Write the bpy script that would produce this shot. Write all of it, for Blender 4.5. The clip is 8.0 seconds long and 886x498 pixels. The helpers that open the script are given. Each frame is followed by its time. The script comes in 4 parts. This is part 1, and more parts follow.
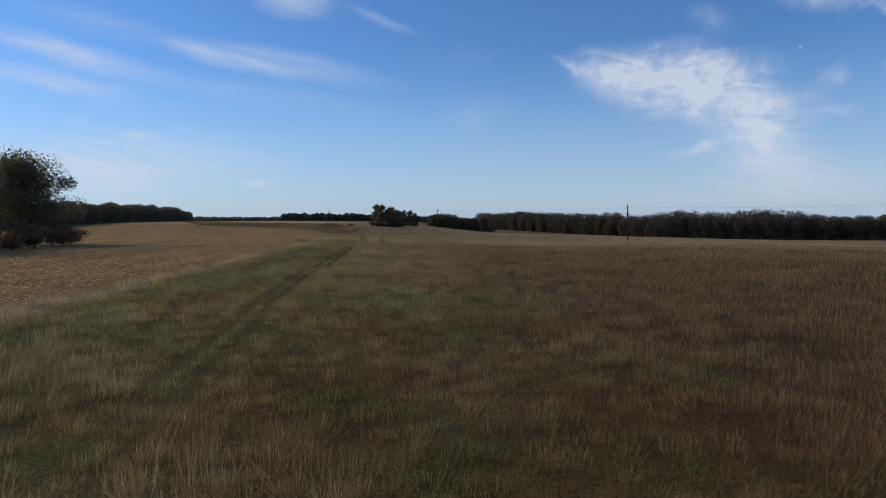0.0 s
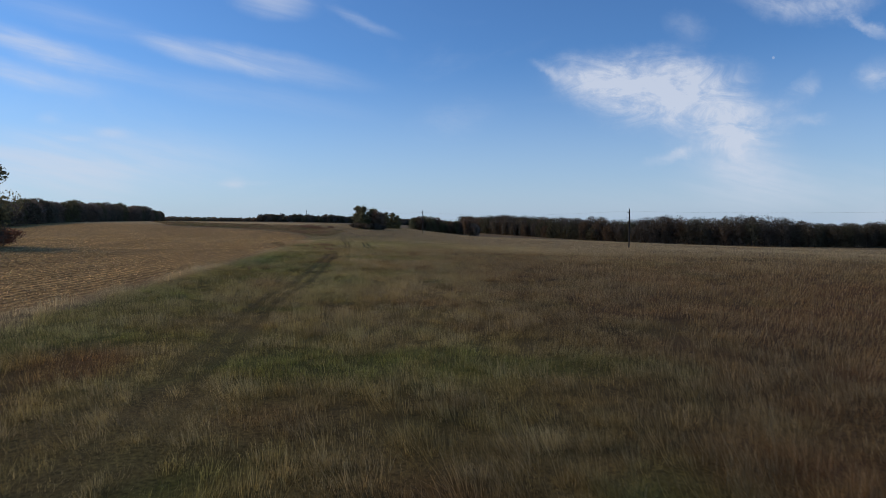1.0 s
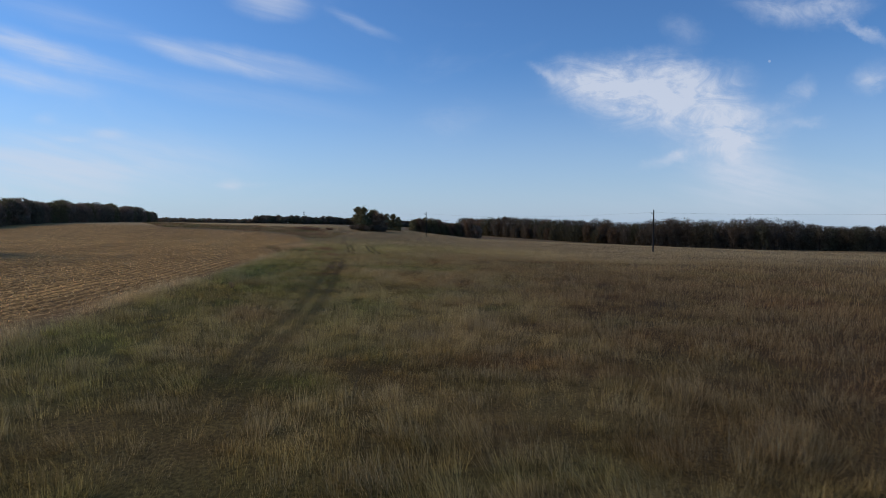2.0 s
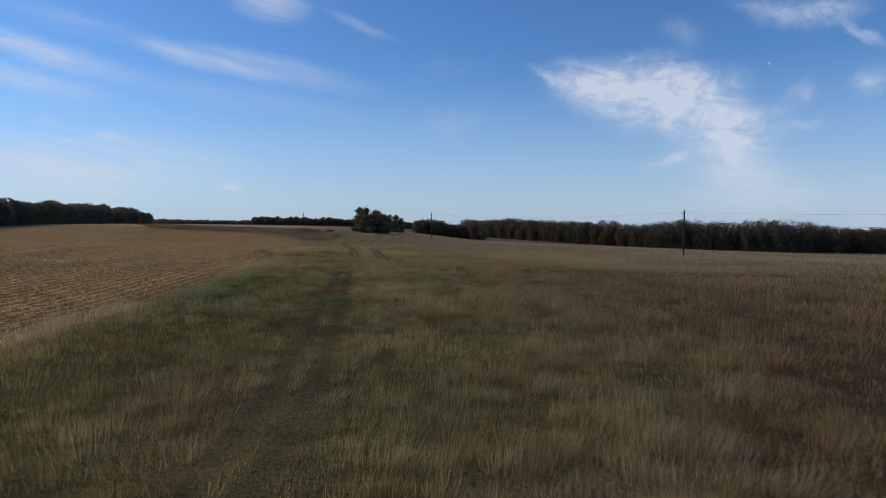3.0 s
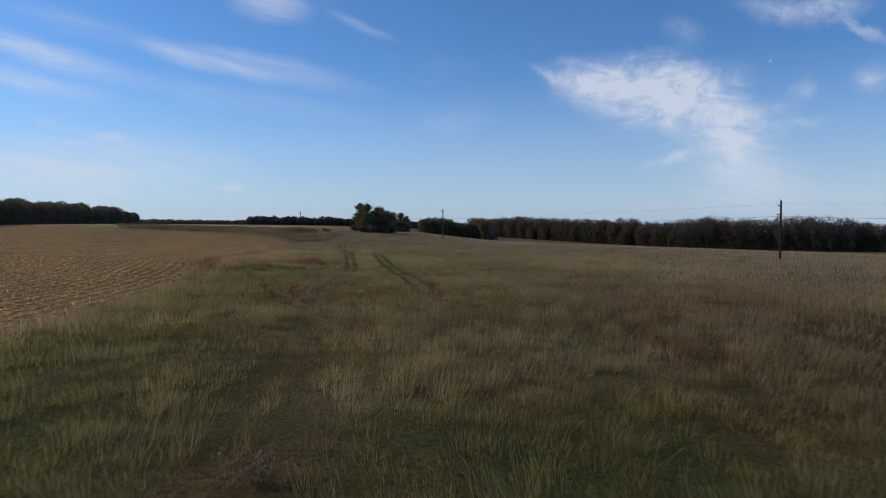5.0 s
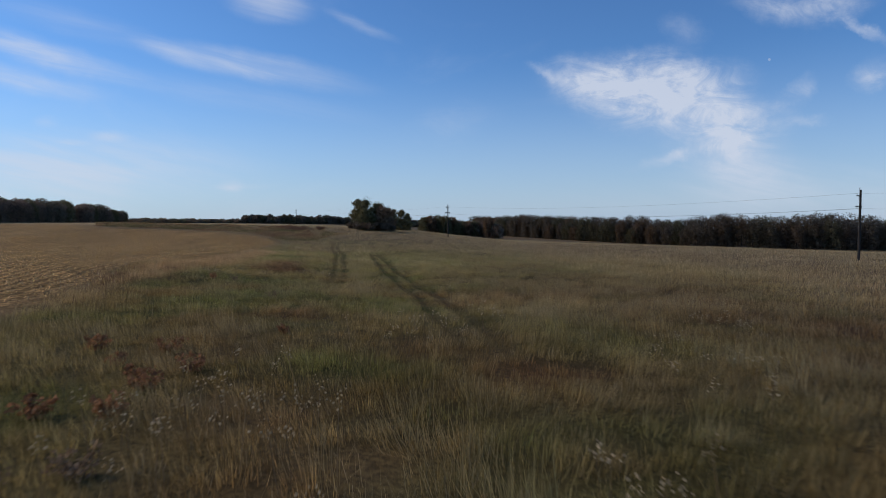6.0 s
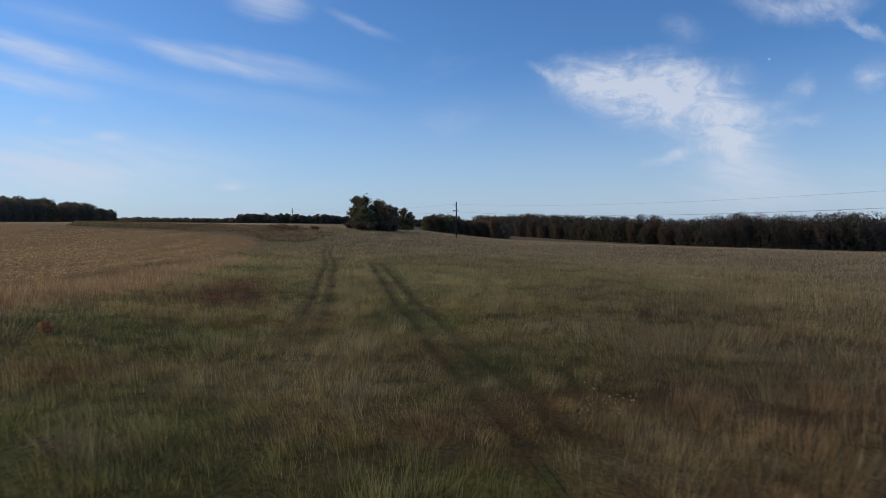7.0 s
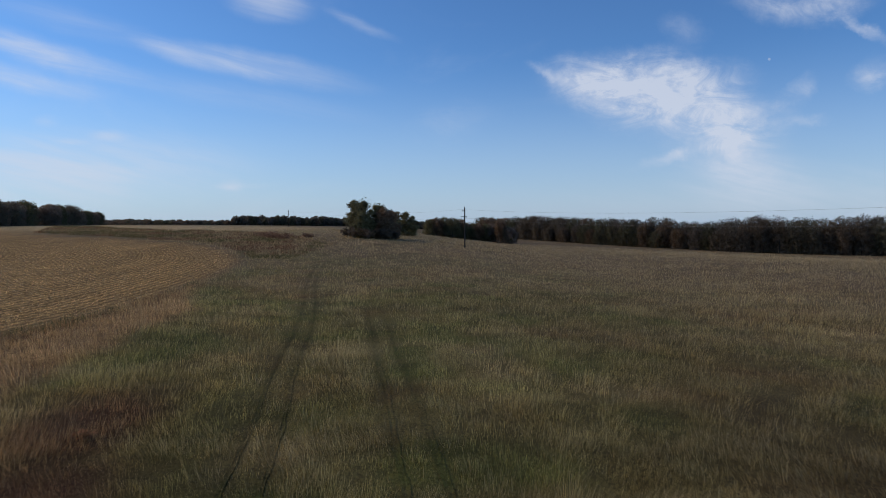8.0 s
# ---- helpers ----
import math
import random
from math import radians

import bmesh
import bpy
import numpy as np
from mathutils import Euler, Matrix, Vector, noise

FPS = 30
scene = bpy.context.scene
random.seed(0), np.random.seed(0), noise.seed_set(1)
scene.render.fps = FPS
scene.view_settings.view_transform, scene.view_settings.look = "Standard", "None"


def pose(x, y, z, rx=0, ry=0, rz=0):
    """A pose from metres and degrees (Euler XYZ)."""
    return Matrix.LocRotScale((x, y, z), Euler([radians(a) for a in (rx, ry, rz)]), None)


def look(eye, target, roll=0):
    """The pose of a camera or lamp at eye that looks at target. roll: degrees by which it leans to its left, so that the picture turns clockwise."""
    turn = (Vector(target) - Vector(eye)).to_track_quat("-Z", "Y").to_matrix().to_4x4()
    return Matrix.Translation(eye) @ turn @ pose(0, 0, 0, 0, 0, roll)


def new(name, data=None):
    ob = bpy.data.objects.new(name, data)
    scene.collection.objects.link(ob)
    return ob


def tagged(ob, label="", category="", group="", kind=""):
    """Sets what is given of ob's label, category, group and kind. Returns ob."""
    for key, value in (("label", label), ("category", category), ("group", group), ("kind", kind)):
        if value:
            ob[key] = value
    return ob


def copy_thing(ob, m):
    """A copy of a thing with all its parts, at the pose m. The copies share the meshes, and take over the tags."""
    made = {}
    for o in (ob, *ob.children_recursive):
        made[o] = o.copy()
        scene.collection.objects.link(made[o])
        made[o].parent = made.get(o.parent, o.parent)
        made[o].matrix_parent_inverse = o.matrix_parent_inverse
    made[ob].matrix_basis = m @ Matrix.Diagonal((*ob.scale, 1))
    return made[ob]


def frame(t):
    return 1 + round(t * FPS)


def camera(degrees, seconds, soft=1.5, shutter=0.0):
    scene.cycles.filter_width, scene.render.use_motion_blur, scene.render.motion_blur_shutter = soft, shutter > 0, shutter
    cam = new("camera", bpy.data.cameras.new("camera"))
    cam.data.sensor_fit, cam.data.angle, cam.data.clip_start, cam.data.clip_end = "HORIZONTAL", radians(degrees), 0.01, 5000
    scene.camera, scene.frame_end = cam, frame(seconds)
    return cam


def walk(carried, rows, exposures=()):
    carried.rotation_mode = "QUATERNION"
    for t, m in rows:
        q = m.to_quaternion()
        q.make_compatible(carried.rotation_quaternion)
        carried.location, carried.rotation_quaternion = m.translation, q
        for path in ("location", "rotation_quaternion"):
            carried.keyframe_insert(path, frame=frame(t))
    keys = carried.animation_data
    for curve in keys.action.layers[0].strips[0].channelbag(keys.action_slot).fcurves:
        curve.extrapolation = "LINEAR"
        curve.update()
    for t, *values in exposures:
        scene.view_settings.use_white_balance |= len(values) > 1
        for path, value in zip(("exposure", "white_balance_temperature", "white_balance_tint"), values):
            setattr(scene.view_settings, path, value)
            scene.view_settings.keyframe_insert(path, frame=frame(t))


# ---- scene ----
import functools

cam = camera(72.0, 8.0, soft=0.8, shutter=0.1)
walk(cam, [
    (0.0, pose(10.44, -46.96, 4.91, 86.56, 0.73, 2.27)),
    (0.5, pose(8.94, -40.65, 4.77, 86.69, 0.41, 1.27)),
    (1.0, pose(7.18, -33.71, 4.76, 86.82, 0.06, 0.30)),
    (1.5, pose(5.45, -27.09, 4.66, 86.93, -0.07, 0.04)),
    (3.0, pose(1.24, -8.06, 4.25, 87.17, -0.11, 0.00)),
    (3.5, pose(0.00, 0.00, 4.00, 87.25, 0.00, 0.00)),
    (4.0, pose(-1.05, 7.40, 3.83, 87.25, 0.00, 0.00)),
    (4.5, pose(-1.97, 15.90, 3.65, 87.20, 0.11, 0.12)),
    (6.0, pose(-4.74, 43.02, 2.52, 87.06, 0.28, 0.08)),
    (6.5, pose(-5.93, 52.77, 2.21, 87.05, 0.31, 0.07)),
    (7.0, pose(-7.14, 62.29, 2.22, 87.02, 0.28, 0.06)),
    (7.5, pose(-8.08, 71.48, 2.79, 87.01, 0.25, 0.06)),
    (8.0, pose(-8.98, 80.22, 4.12, 87.01, 0.25, 0.06)),
])

# ---------------------------------------------------------------- light
SUN_ELEVATION, SUN_AZIMUTH = 32.0, -74.0      # azimuth clockwise from +y
SKY_STRENGTH = 0.090
SKY_TINT = (0.635, 0.965, 1.34)
SUN_STRENGTH = 1.75


def node(tree, kind, **values):
    n = tree.nodes.new(kind)
    for key, value in values.items():
        if key == "op":
            n.operation = value
        elif key == "ins":
            for slot, v in value.items():
                if isinstance(v, bpy.types.NodeSocket):
                    tree.links.new(v, n.inputs[slot])
                else:
                    n.inputs[slot].default_value = v
    return n


def calc(tree, op, a, b=None, c=None):
    ins = {i: v for i, v in enumerate((a, b, c)) if v is not None}
    return node(tree, "ShaderNodeMath", op=op, ins=ins).outputs[0]


def mix_colour(tree, fac, a, b, blend="MIX"):
    n = tree.nodes.new("ShaderNodeMix")
    n.data_type, n.blend_type = "RGBA", blend
    for slot, v in ((0, fac), (6, a), (7, b)):
        if isinstance(v, bpy.types.NodeSocket):
            tree.links.new(v, n.inputs[slot])
        else:
            n.inputs[slot].default_value = v if slot == 0 else (*v, 1)
    return n.outputs[2]


def noise_fac(tree, vector, scale, detail=4.0, rough=0.55, distortion=0.0):
    n = node(tree, "ShaderNodeTexNoise", ins={"Vector": vector, "Scale": scale, "Detail": detail, "Roughness": rough, "Distortion": distortion})
    return n.outputs[0]


def smooth(tree, value, low, high, to_low=0.0, to_high=1.0):
    n = tree.nodes.new("ShaderNodeMapRange")
    n.interpolation_type = "SMOOTHSTEP"
    tree.links.new(value, n.inputs[0])
    for i, v in enumerate((low, high, to_low, to_high)):
        n.inputs[i + 1].default_value = v
    return n.outputs[0]


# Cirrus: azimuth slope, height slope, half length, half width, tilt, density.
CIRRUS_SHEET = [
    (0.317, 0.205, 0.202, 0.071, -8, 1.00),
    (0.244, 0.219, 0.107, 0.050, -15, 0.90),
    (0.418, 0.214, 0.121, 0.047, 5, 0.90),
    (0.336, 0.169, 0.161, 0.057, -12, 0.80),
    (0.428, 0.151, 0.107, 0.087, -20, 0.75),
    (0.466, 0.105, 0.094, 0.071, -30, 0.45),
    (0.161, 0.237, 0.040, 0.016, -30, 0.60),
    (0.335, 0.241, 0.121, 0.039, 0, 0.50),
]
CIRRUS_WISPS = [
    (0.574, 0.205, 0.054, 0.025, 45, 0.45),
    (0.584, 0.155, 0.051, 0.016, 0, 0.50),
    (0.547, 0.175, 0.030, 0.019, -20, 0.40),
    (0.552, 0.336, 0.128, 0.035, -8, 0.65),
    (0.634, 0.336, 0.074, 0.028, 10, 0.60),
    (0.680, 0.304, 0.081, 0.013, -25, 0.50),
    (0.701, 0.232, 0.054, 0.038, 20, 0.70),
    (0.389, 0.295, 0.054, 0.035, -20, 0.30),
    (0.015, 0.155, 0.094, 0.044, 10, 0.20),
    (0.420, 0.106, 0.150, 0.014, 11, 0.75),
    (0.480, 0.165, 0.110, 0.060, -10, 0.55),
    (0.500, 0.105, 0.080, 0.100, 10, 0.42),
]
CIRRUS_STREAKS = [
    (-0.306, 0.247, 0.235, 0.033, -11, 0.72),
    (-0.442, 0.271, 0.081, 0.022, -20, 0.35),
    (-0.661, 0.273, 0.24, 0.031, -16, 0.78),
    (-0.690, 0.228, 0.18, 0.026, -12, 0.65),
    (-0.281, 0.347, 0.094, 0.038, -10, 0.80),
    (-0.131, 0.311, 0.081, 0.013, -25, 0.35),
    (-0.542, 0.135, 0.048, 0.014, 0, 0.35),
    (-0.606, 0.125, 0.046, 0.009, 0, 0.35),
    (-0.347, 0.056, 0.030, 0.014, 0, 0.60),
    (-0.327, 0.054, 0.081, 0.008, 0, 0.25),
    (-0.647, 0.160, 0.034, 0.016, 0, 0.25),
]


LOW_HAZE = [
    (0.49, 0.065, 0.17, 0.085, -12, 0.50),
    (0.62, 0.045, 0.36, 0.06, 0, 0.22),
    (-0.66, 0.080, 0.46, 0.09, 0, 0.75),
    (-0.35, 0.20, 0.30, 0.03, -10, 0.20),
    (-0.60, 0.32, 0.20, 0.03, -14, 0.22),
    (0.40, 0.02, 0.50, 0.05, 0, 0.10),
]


def build_world():
    world = bpy.data.worlds.new("sky")
    scene.world = world
    world.use_nodes = True
    tree = world.node_tree
    tree.nodes.clear()
    sky = tree.nodes.new("ShaderNodeTexSky")
    sky.sky_type, sky.sun_disc = "NISHITA", False
    sky.sun_elevation, sky.sun_rotation = radians(SUN_ELEVATION), radians(SUN_AZIMUTH % 360)
    sky.altitude, sky.air_density, sky.dust_density, sky.ozone_density = 250, 1.0, 0.3, 3.0
    direction = tree.nodes.new("ShaderNodeTexCoord").outputs["Generated"]
    xyz = node(tree, "ShaderNodeSeparateXYZ", ins={0: direction})
    ahead = calc(tree, "MAXIMUM", xyz.outputs[1], 0.05)
    u = calc(tree, "DIVIDE", xyz.outputs[0], ahead)
    v = calc(tree, "DIVIDE", xyz.outputs[2], ahead)
    plane = node(tree, "ShaderNodeCombineXYZ", ins={0: u, 1: v}).outputs[0]
    # the wind pulls the edges of the clouds out
    wind = node(tree, "ShaderNodeTexNoise", ins={"Vector": plane, "Scale": 8.0, "Detail": 8.0, "Roughness": 0.68}).outputs[1]
    pulled = node(tree, "ShaderNodeVectorMath", op="MULTIPLY_ADD", ins={0: wind, 1: (0.085, 0.06, 0.0), 2: plane})
    shifted = node(tree, "ShaderNodeVectorMath", op="SUBTRACT", ins={0: pulled.outputs[0], 1: (0.0425, 0.03, 0.0)}).outputs[0]
    calm = node(tree, "ShaderNodeVectorMath", op="MULTIPLY_ADD", ins={0: wind, 1: (0.03, 0.02, 0.0), 2: plane})
    calm = node(tree, "ShaderNodeVectorMath", op="SUBTRACT", ins={0: calm.outputs[0], 1: (0.015, 0.01, 0.0)}).outputs[0]

    def cloud_bank(bank, at):
        total = None
        for cu, cv, length, width, tilt, density in bank:
            place = tree.nodes.new("ShaderNodeMapping")
            place.vector_type = "TEXTURE"
            tree.links.new(at, place.inputs[0])
            place.inputs[1].default_value = (cu, cv, 0)
            place.inputs[2].default_value = (0, 0, radians(tilt))
            place.inputs[3].default_value = (length, width, 1)
            ball = tree.nodes.new("ShaderNodeTexGradient")
            ball.gradient_type = "SPHERICAL"
            tree.links.new(place.outputs[0], ball.inputs[0])
            soft_ball = smooth(tree, ball.outputs[1], 0.0, 1.0, 0.0, density)
            total = soft_ball if total is None else calc(tree, "ADD", total, soft_ball)
        return total

    stretched = node(tree, "ShaderNodeVectorMath", op="MULTIPLY", ins={0: plane, 1: (1.0, 2.2, 1.0)}).outputs[0]
    slanted = tree.nodes.new("ShaderNodeMapping")
    tree.links.new(plane, slanted.inputs[0])
    slanted.vector_type = "TEXTURE"
    slanted.inputs[2].default_value = (0, 0, radians(-13))
    slanted.inputs[3].default_value = (1.0, 0.11, 1.0)
    fibres = noise_fac(tree, stretched, 10.0, 10.0, 0.66, 0.8)
    curls = noise_fac(tree, plane, 30.0, 6.0, 0.62, 1.2)
    combed = noise_fac(tree, slanted.outputs[0], 4.5, 7.0, 0.55, 0.3)
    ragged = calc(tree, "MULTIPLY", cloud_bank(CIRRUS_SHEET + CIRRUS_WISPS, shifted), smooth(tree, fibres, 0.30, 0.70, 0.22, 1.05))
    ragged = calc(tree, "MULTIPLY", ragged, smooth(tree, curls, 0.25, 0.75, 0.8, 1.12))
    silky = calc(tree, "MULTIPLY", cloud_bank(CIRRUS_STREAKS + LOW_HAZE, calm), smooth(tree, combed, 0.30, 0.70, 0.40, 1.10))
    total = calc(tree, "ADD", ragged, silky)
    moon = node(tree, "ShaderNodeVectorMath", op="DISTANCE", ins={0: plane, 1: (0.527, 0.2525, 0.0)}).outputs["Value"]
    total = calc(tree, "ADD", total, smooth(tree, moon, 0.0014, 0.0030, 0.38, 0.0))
    # thin veils all round the sky
    veil = smooth(tree, noise_fac(tree, stretched, 2.2, 7.0, 0.6, 0.8), 0.52, 0.85, 0.0, 0.28)
    total = calc(tree, "ADD", total, veil)
    cover = calc(tree, "MINIMUM", calc(tree, "MULTIPLY", total, 0.8), 0.84)
    bright = node(tree, "ShaderNodeVectorMath", op="SCALE", ins={0: sky.outputs[0], "Scale": SKY_STRENGTH}).outputs[0]
    # haze towards the horizon
    blue = mix_colour(tree, 1.0, bright, SKY_TINT, "MULTIPLY")
    haze = smooth(tree, xyz.outputs[2], -0.04, 0.26, 0.68, 0.0)
    hazy = mix_colour(tree, haze, blue, (0.445, 0.545, 0.735))
    final = mix_colour(tree, cover, hazy, (0.615, 0.668, 0.785))
    back = node(tree, "ShaderNodeBackground", ins={0: final, 1: 1.0})
    out = tree.nodes.new("ShaderNodeOutputWorld")
    tree.links.new(back.outputs[0], out.inputs[0])


build_world()
sun = new("sun", bpy.data.lights.new("sun", "SUN"))
sun.data.energy, sun.data.angle, sun.data.color = SUN_STRENGTH, radians(24), (1.0, 0.78, 0.50)
az, el = radians(SUN_AZIMUTH), radians(SUN_ELEVATION)
sun.matrix_world = look((math.sin(az) * 300, math.cos(az) * 300, math.tan(el) * 300), (0, 0, 0))

# ---------------------------------------------------------------- plan of the land


def ramp(u):
    return 1.0 / (1.0 + np.exp(-np.clip(u, -40, 40)))


def lattice(ix, iy, seed):
    h = (ix.astype(np.int64) * 374761393 + iy.astype(np.int64) * 668265263 + seed * 1442695041) & 0xFFFFFFFF
    h = ((h ^ (h >> 13)) * 1274126177) & 0xFFFFFFFF
    return ((h ^ (h >> 16)) & 0xFFFF) / 65535.0


def patchy(x, y, size, seed=0):
    """Smooth noise from 0 to 1 in patches of that many metres."""
    total, weight = 0.0, 0.0
    for octave in range(3):
        s = size / 2 ** octave
        gx, gy = x / s + 17.3 * octave, y / s - 9.1 * octave
        ix, iy = np.floor(gx), np.floor(gy)
        fx, fy = gx - ix, gy - iy
        fx, fy = fx * fx * (3 - 2 * fx), fy * fy * (3 - 2 * fy)
        a, b = lattice(ix, iy, seed + octave), lattice(ix + 1, iy, seed + octave)
        c, d = lattice(ix, iy + 1, seed + octave), lattice(ix + 1, iy + 1, seed + octave)
        w = 0.5 ** octave
        total = total + w * ((a * (1 - fx) + b * fx) * (1 - fy) + (c * (1 - fx) + d * fx) * fy)
        weight += w
    return total / weight


def land(x, y):
    """Height of the bare ground: a rise to the west, a terrace bank, a valley to the east."""
    z = (0.49 - 0.0105 * np.clip(y, -400, 900) - 1.75 * ramp((y - 110) / 18)
         - 3.94 * ramp((y - 330) / 45) * ramp((x + 20) / 40)
         - 7.07 * ramp((x - 130) / 50)
         - 1.14 * ramp((x - 60) / 30) * ramp((y - 60) / 40)
         + 2.00 * ramp((y - 245) / 22) * ramp((-x - 45) / 30)
         + 0.25 * ramp((-x - 60) / 40) * ramp((200 - y) / 60)
         - 2.01 * ramp((x - 12) / 9) * ramp((y - 95) / 20)
         + 2.24 * ramp((-x - 150) / 60)
         + 2.01 * ramp((x - 38) / 8) * ramp((y - 90) / 20) * ramp((260 - y) / 30)
         + 2.4 * ramp((y - 200) / 20) * ramp((-x - 12) / 10))
    # the brow that the flight crosses, and the hollow behind it
    brow = np.interp(y, [-900, 46, 60, 78, 90, 104, 120, 140, 900], [0.30, 0.30, -0.10, -0.72, -0.60, -0.36, -0.24, 0.0, 0.0])
    z = z + np.where(brow > 0, brow, brow * ramp((x + 19) / 1.5) * ramp((50 - x) / 12))
    away = np.hypot(x, y - 60)
    return z - 0.016 * np.clip(away - 620, 0, None) + 0.25 * (patchy(x, y, 14, 3) - 0.5)


def height_at(x, y):
    return float(land(np.array([float(x)]), np.array([float(y)]))[0])


def edge_of_stubble(y):
    """East edge of the harvested field."""
    return np.interp(y, [-80, -25, -13, -5, 3, 12, 19, 27, 37, 46, 57, 67, 75, 84, 92, 102, 112, 122, 130, 143, 155, 166, 175, 184, 192],
                     [-4, -10.3, -11.0, -11.2, -11.3, -11.8, -12.3, -13.4, -14.4, -15.3, -17.6, -19.7, -22.5, -26, -28.5, -30, -30.2, -30.9, -32.3, -34.2, -36.6, -38.5, -41, -44.8, -49])


def end_of_stubble(x):
    """North end of the harvested field, along the terrace bank."""
    return np.interp(x, [-400, -170, -125, -107, -91, -65, -50, -40], [430, 330, 250, 236, 230, 213, 194, 175])


def row_distance(x, y):
    """Metres from the border of the harvested field, which the rows follow."""
    a, b = 0.97 * (edge_of_stubble(y) - x), 0.85 * (end_of_stubble(x) - y)
    h = np.clip(0.5 + 0.5 * (b - a) / 6.0, 0, 1)
    return b * (1 - h) + a * h - 6.0 * h * (1 - h)


def stubble(x, y):
    """1 in the harvested field, 0 outside, ragged at the border."""
    wob = 1.3 * (patchy(x, y, 4, 21) - 0.5)
    return ramp((edge_of_stubble(y) - x + wob) / 0.2) * ramp((end_of_stubble(x) - y + 2 * wob) / 0.5)


def weed_band(y):
    """Width of the weedy strip along the field."""
    return np.interp(y, [58, 75, 84, 92, 102, 112, 120, 128, 142], [0.2, 1.5, 4.0, 6.7, 6.7, 5.7, 5.2, 2.7, 0.5])


def beyond(x, y):
    """1 in the pale field on top of the terrace."""
    return ramp((-x - 75) / 6) * ramp((y - 262 + 0.05 * (x + 100)) / 5) * ramp((470 - y) / 30)


TRACK_A = ((-3.7, 55), (-4.0, 58), (-4.55, 62.5), (-5.0, 67), (-5.45, 71), (-6.1, 75), (-7.1, 80.5), (-8.0, 86), (-8.8, 90), (-9.65, 95.3), (-10.05, 98), (-10.7, 102), (-11.7, 108), (-13.0, 117), (-14.2, 125))
TRACK_B = ((4.0, -37), (1.9, -24), (0.9, -19.6), (0.2, -15.6), (-1.6, -3.8), (-2.0, 5), (-3.2, 15), (-4.7, 25), (-5.4, 31), (-6.2, 37), (-8.6, 55), (-11.0, 76), (-12.9, 90), (-14.0, 97), (-14.8, 101), (-15.8, 107), (-17.4, 117), (-21.5, 137), (-23.5, 147), (-27.0, 170))
TRACK_C = ((-1.5, 58), (1.6, 65), (3.9, 70), (8.0, 77), (12.4, 85), (18, 93))


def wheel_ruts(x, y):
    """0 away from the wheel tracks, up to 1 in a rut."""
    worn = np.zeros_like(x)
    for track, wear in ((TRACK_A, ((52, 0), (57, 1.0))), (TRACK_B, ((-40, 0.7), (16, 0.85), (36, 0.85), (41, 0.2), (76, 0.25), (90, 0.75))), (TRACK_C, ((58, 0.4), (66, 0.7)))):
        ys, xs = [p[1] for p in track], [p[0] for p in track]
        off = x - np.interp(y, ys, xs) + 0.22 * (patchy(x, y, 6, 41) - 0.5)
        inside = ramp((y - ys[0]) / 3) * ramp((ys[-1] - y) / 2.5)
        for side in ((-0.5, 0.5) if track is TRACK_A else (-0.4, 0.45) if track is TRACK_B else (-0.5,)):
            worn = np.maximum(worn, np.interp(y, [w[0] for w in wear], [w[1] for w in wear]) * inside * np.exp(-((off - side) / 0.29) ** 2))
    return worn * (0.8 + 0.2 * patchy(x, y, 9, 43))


def driven_lane(x, y):
    """1 on the beaten strip about the wheel tracks."""
    lane = np.zeros_like(x)
    for track in (TRACK_A, TRACK_B):
        ys, xs = [p[1] for p in track], [p[0] for p in track]
        lane = np.maximum(lane, ramp((1.25 - np.abs(x - np.interp(y, ys, xs))) / 0.2) * ramp((y - ys[0]) / 2) * ramp((ys[-1] - y) / 3))
    return lane


def blob(x, y, cx, cy, rx, ry):
    return np.exp(-((x - cx) / rx) ** 2 - ((y - cy) / ry) ** 2)


LODGED = (-1.2, 28.6)      # a patch of straw that the wind has laid down


def line_of_flight(y):
    return np.interp(y, [-47, 0, 43, 80, 150], [10.4, 0, -4.7, -9, -16])


def weed_strip(x, y):
    """Shares of the weedy strip along the field: all of it, and its tan outer part."""
    margin = x - edge_of_stubble(y)
    band = weed_band(y)
    weeds = ramp((margin + 0.3) / 0.4) * ramp((band + 0.9 * (patchy(x, y, 3, 95) - 0.5) - margin) / 0.25) * ramp((y - 64) / 5)
    return weeds, weeds * ramp((margin - (0.22 + 0.35 * patchy(x, y, 6, 28)) * band) / 0.3)


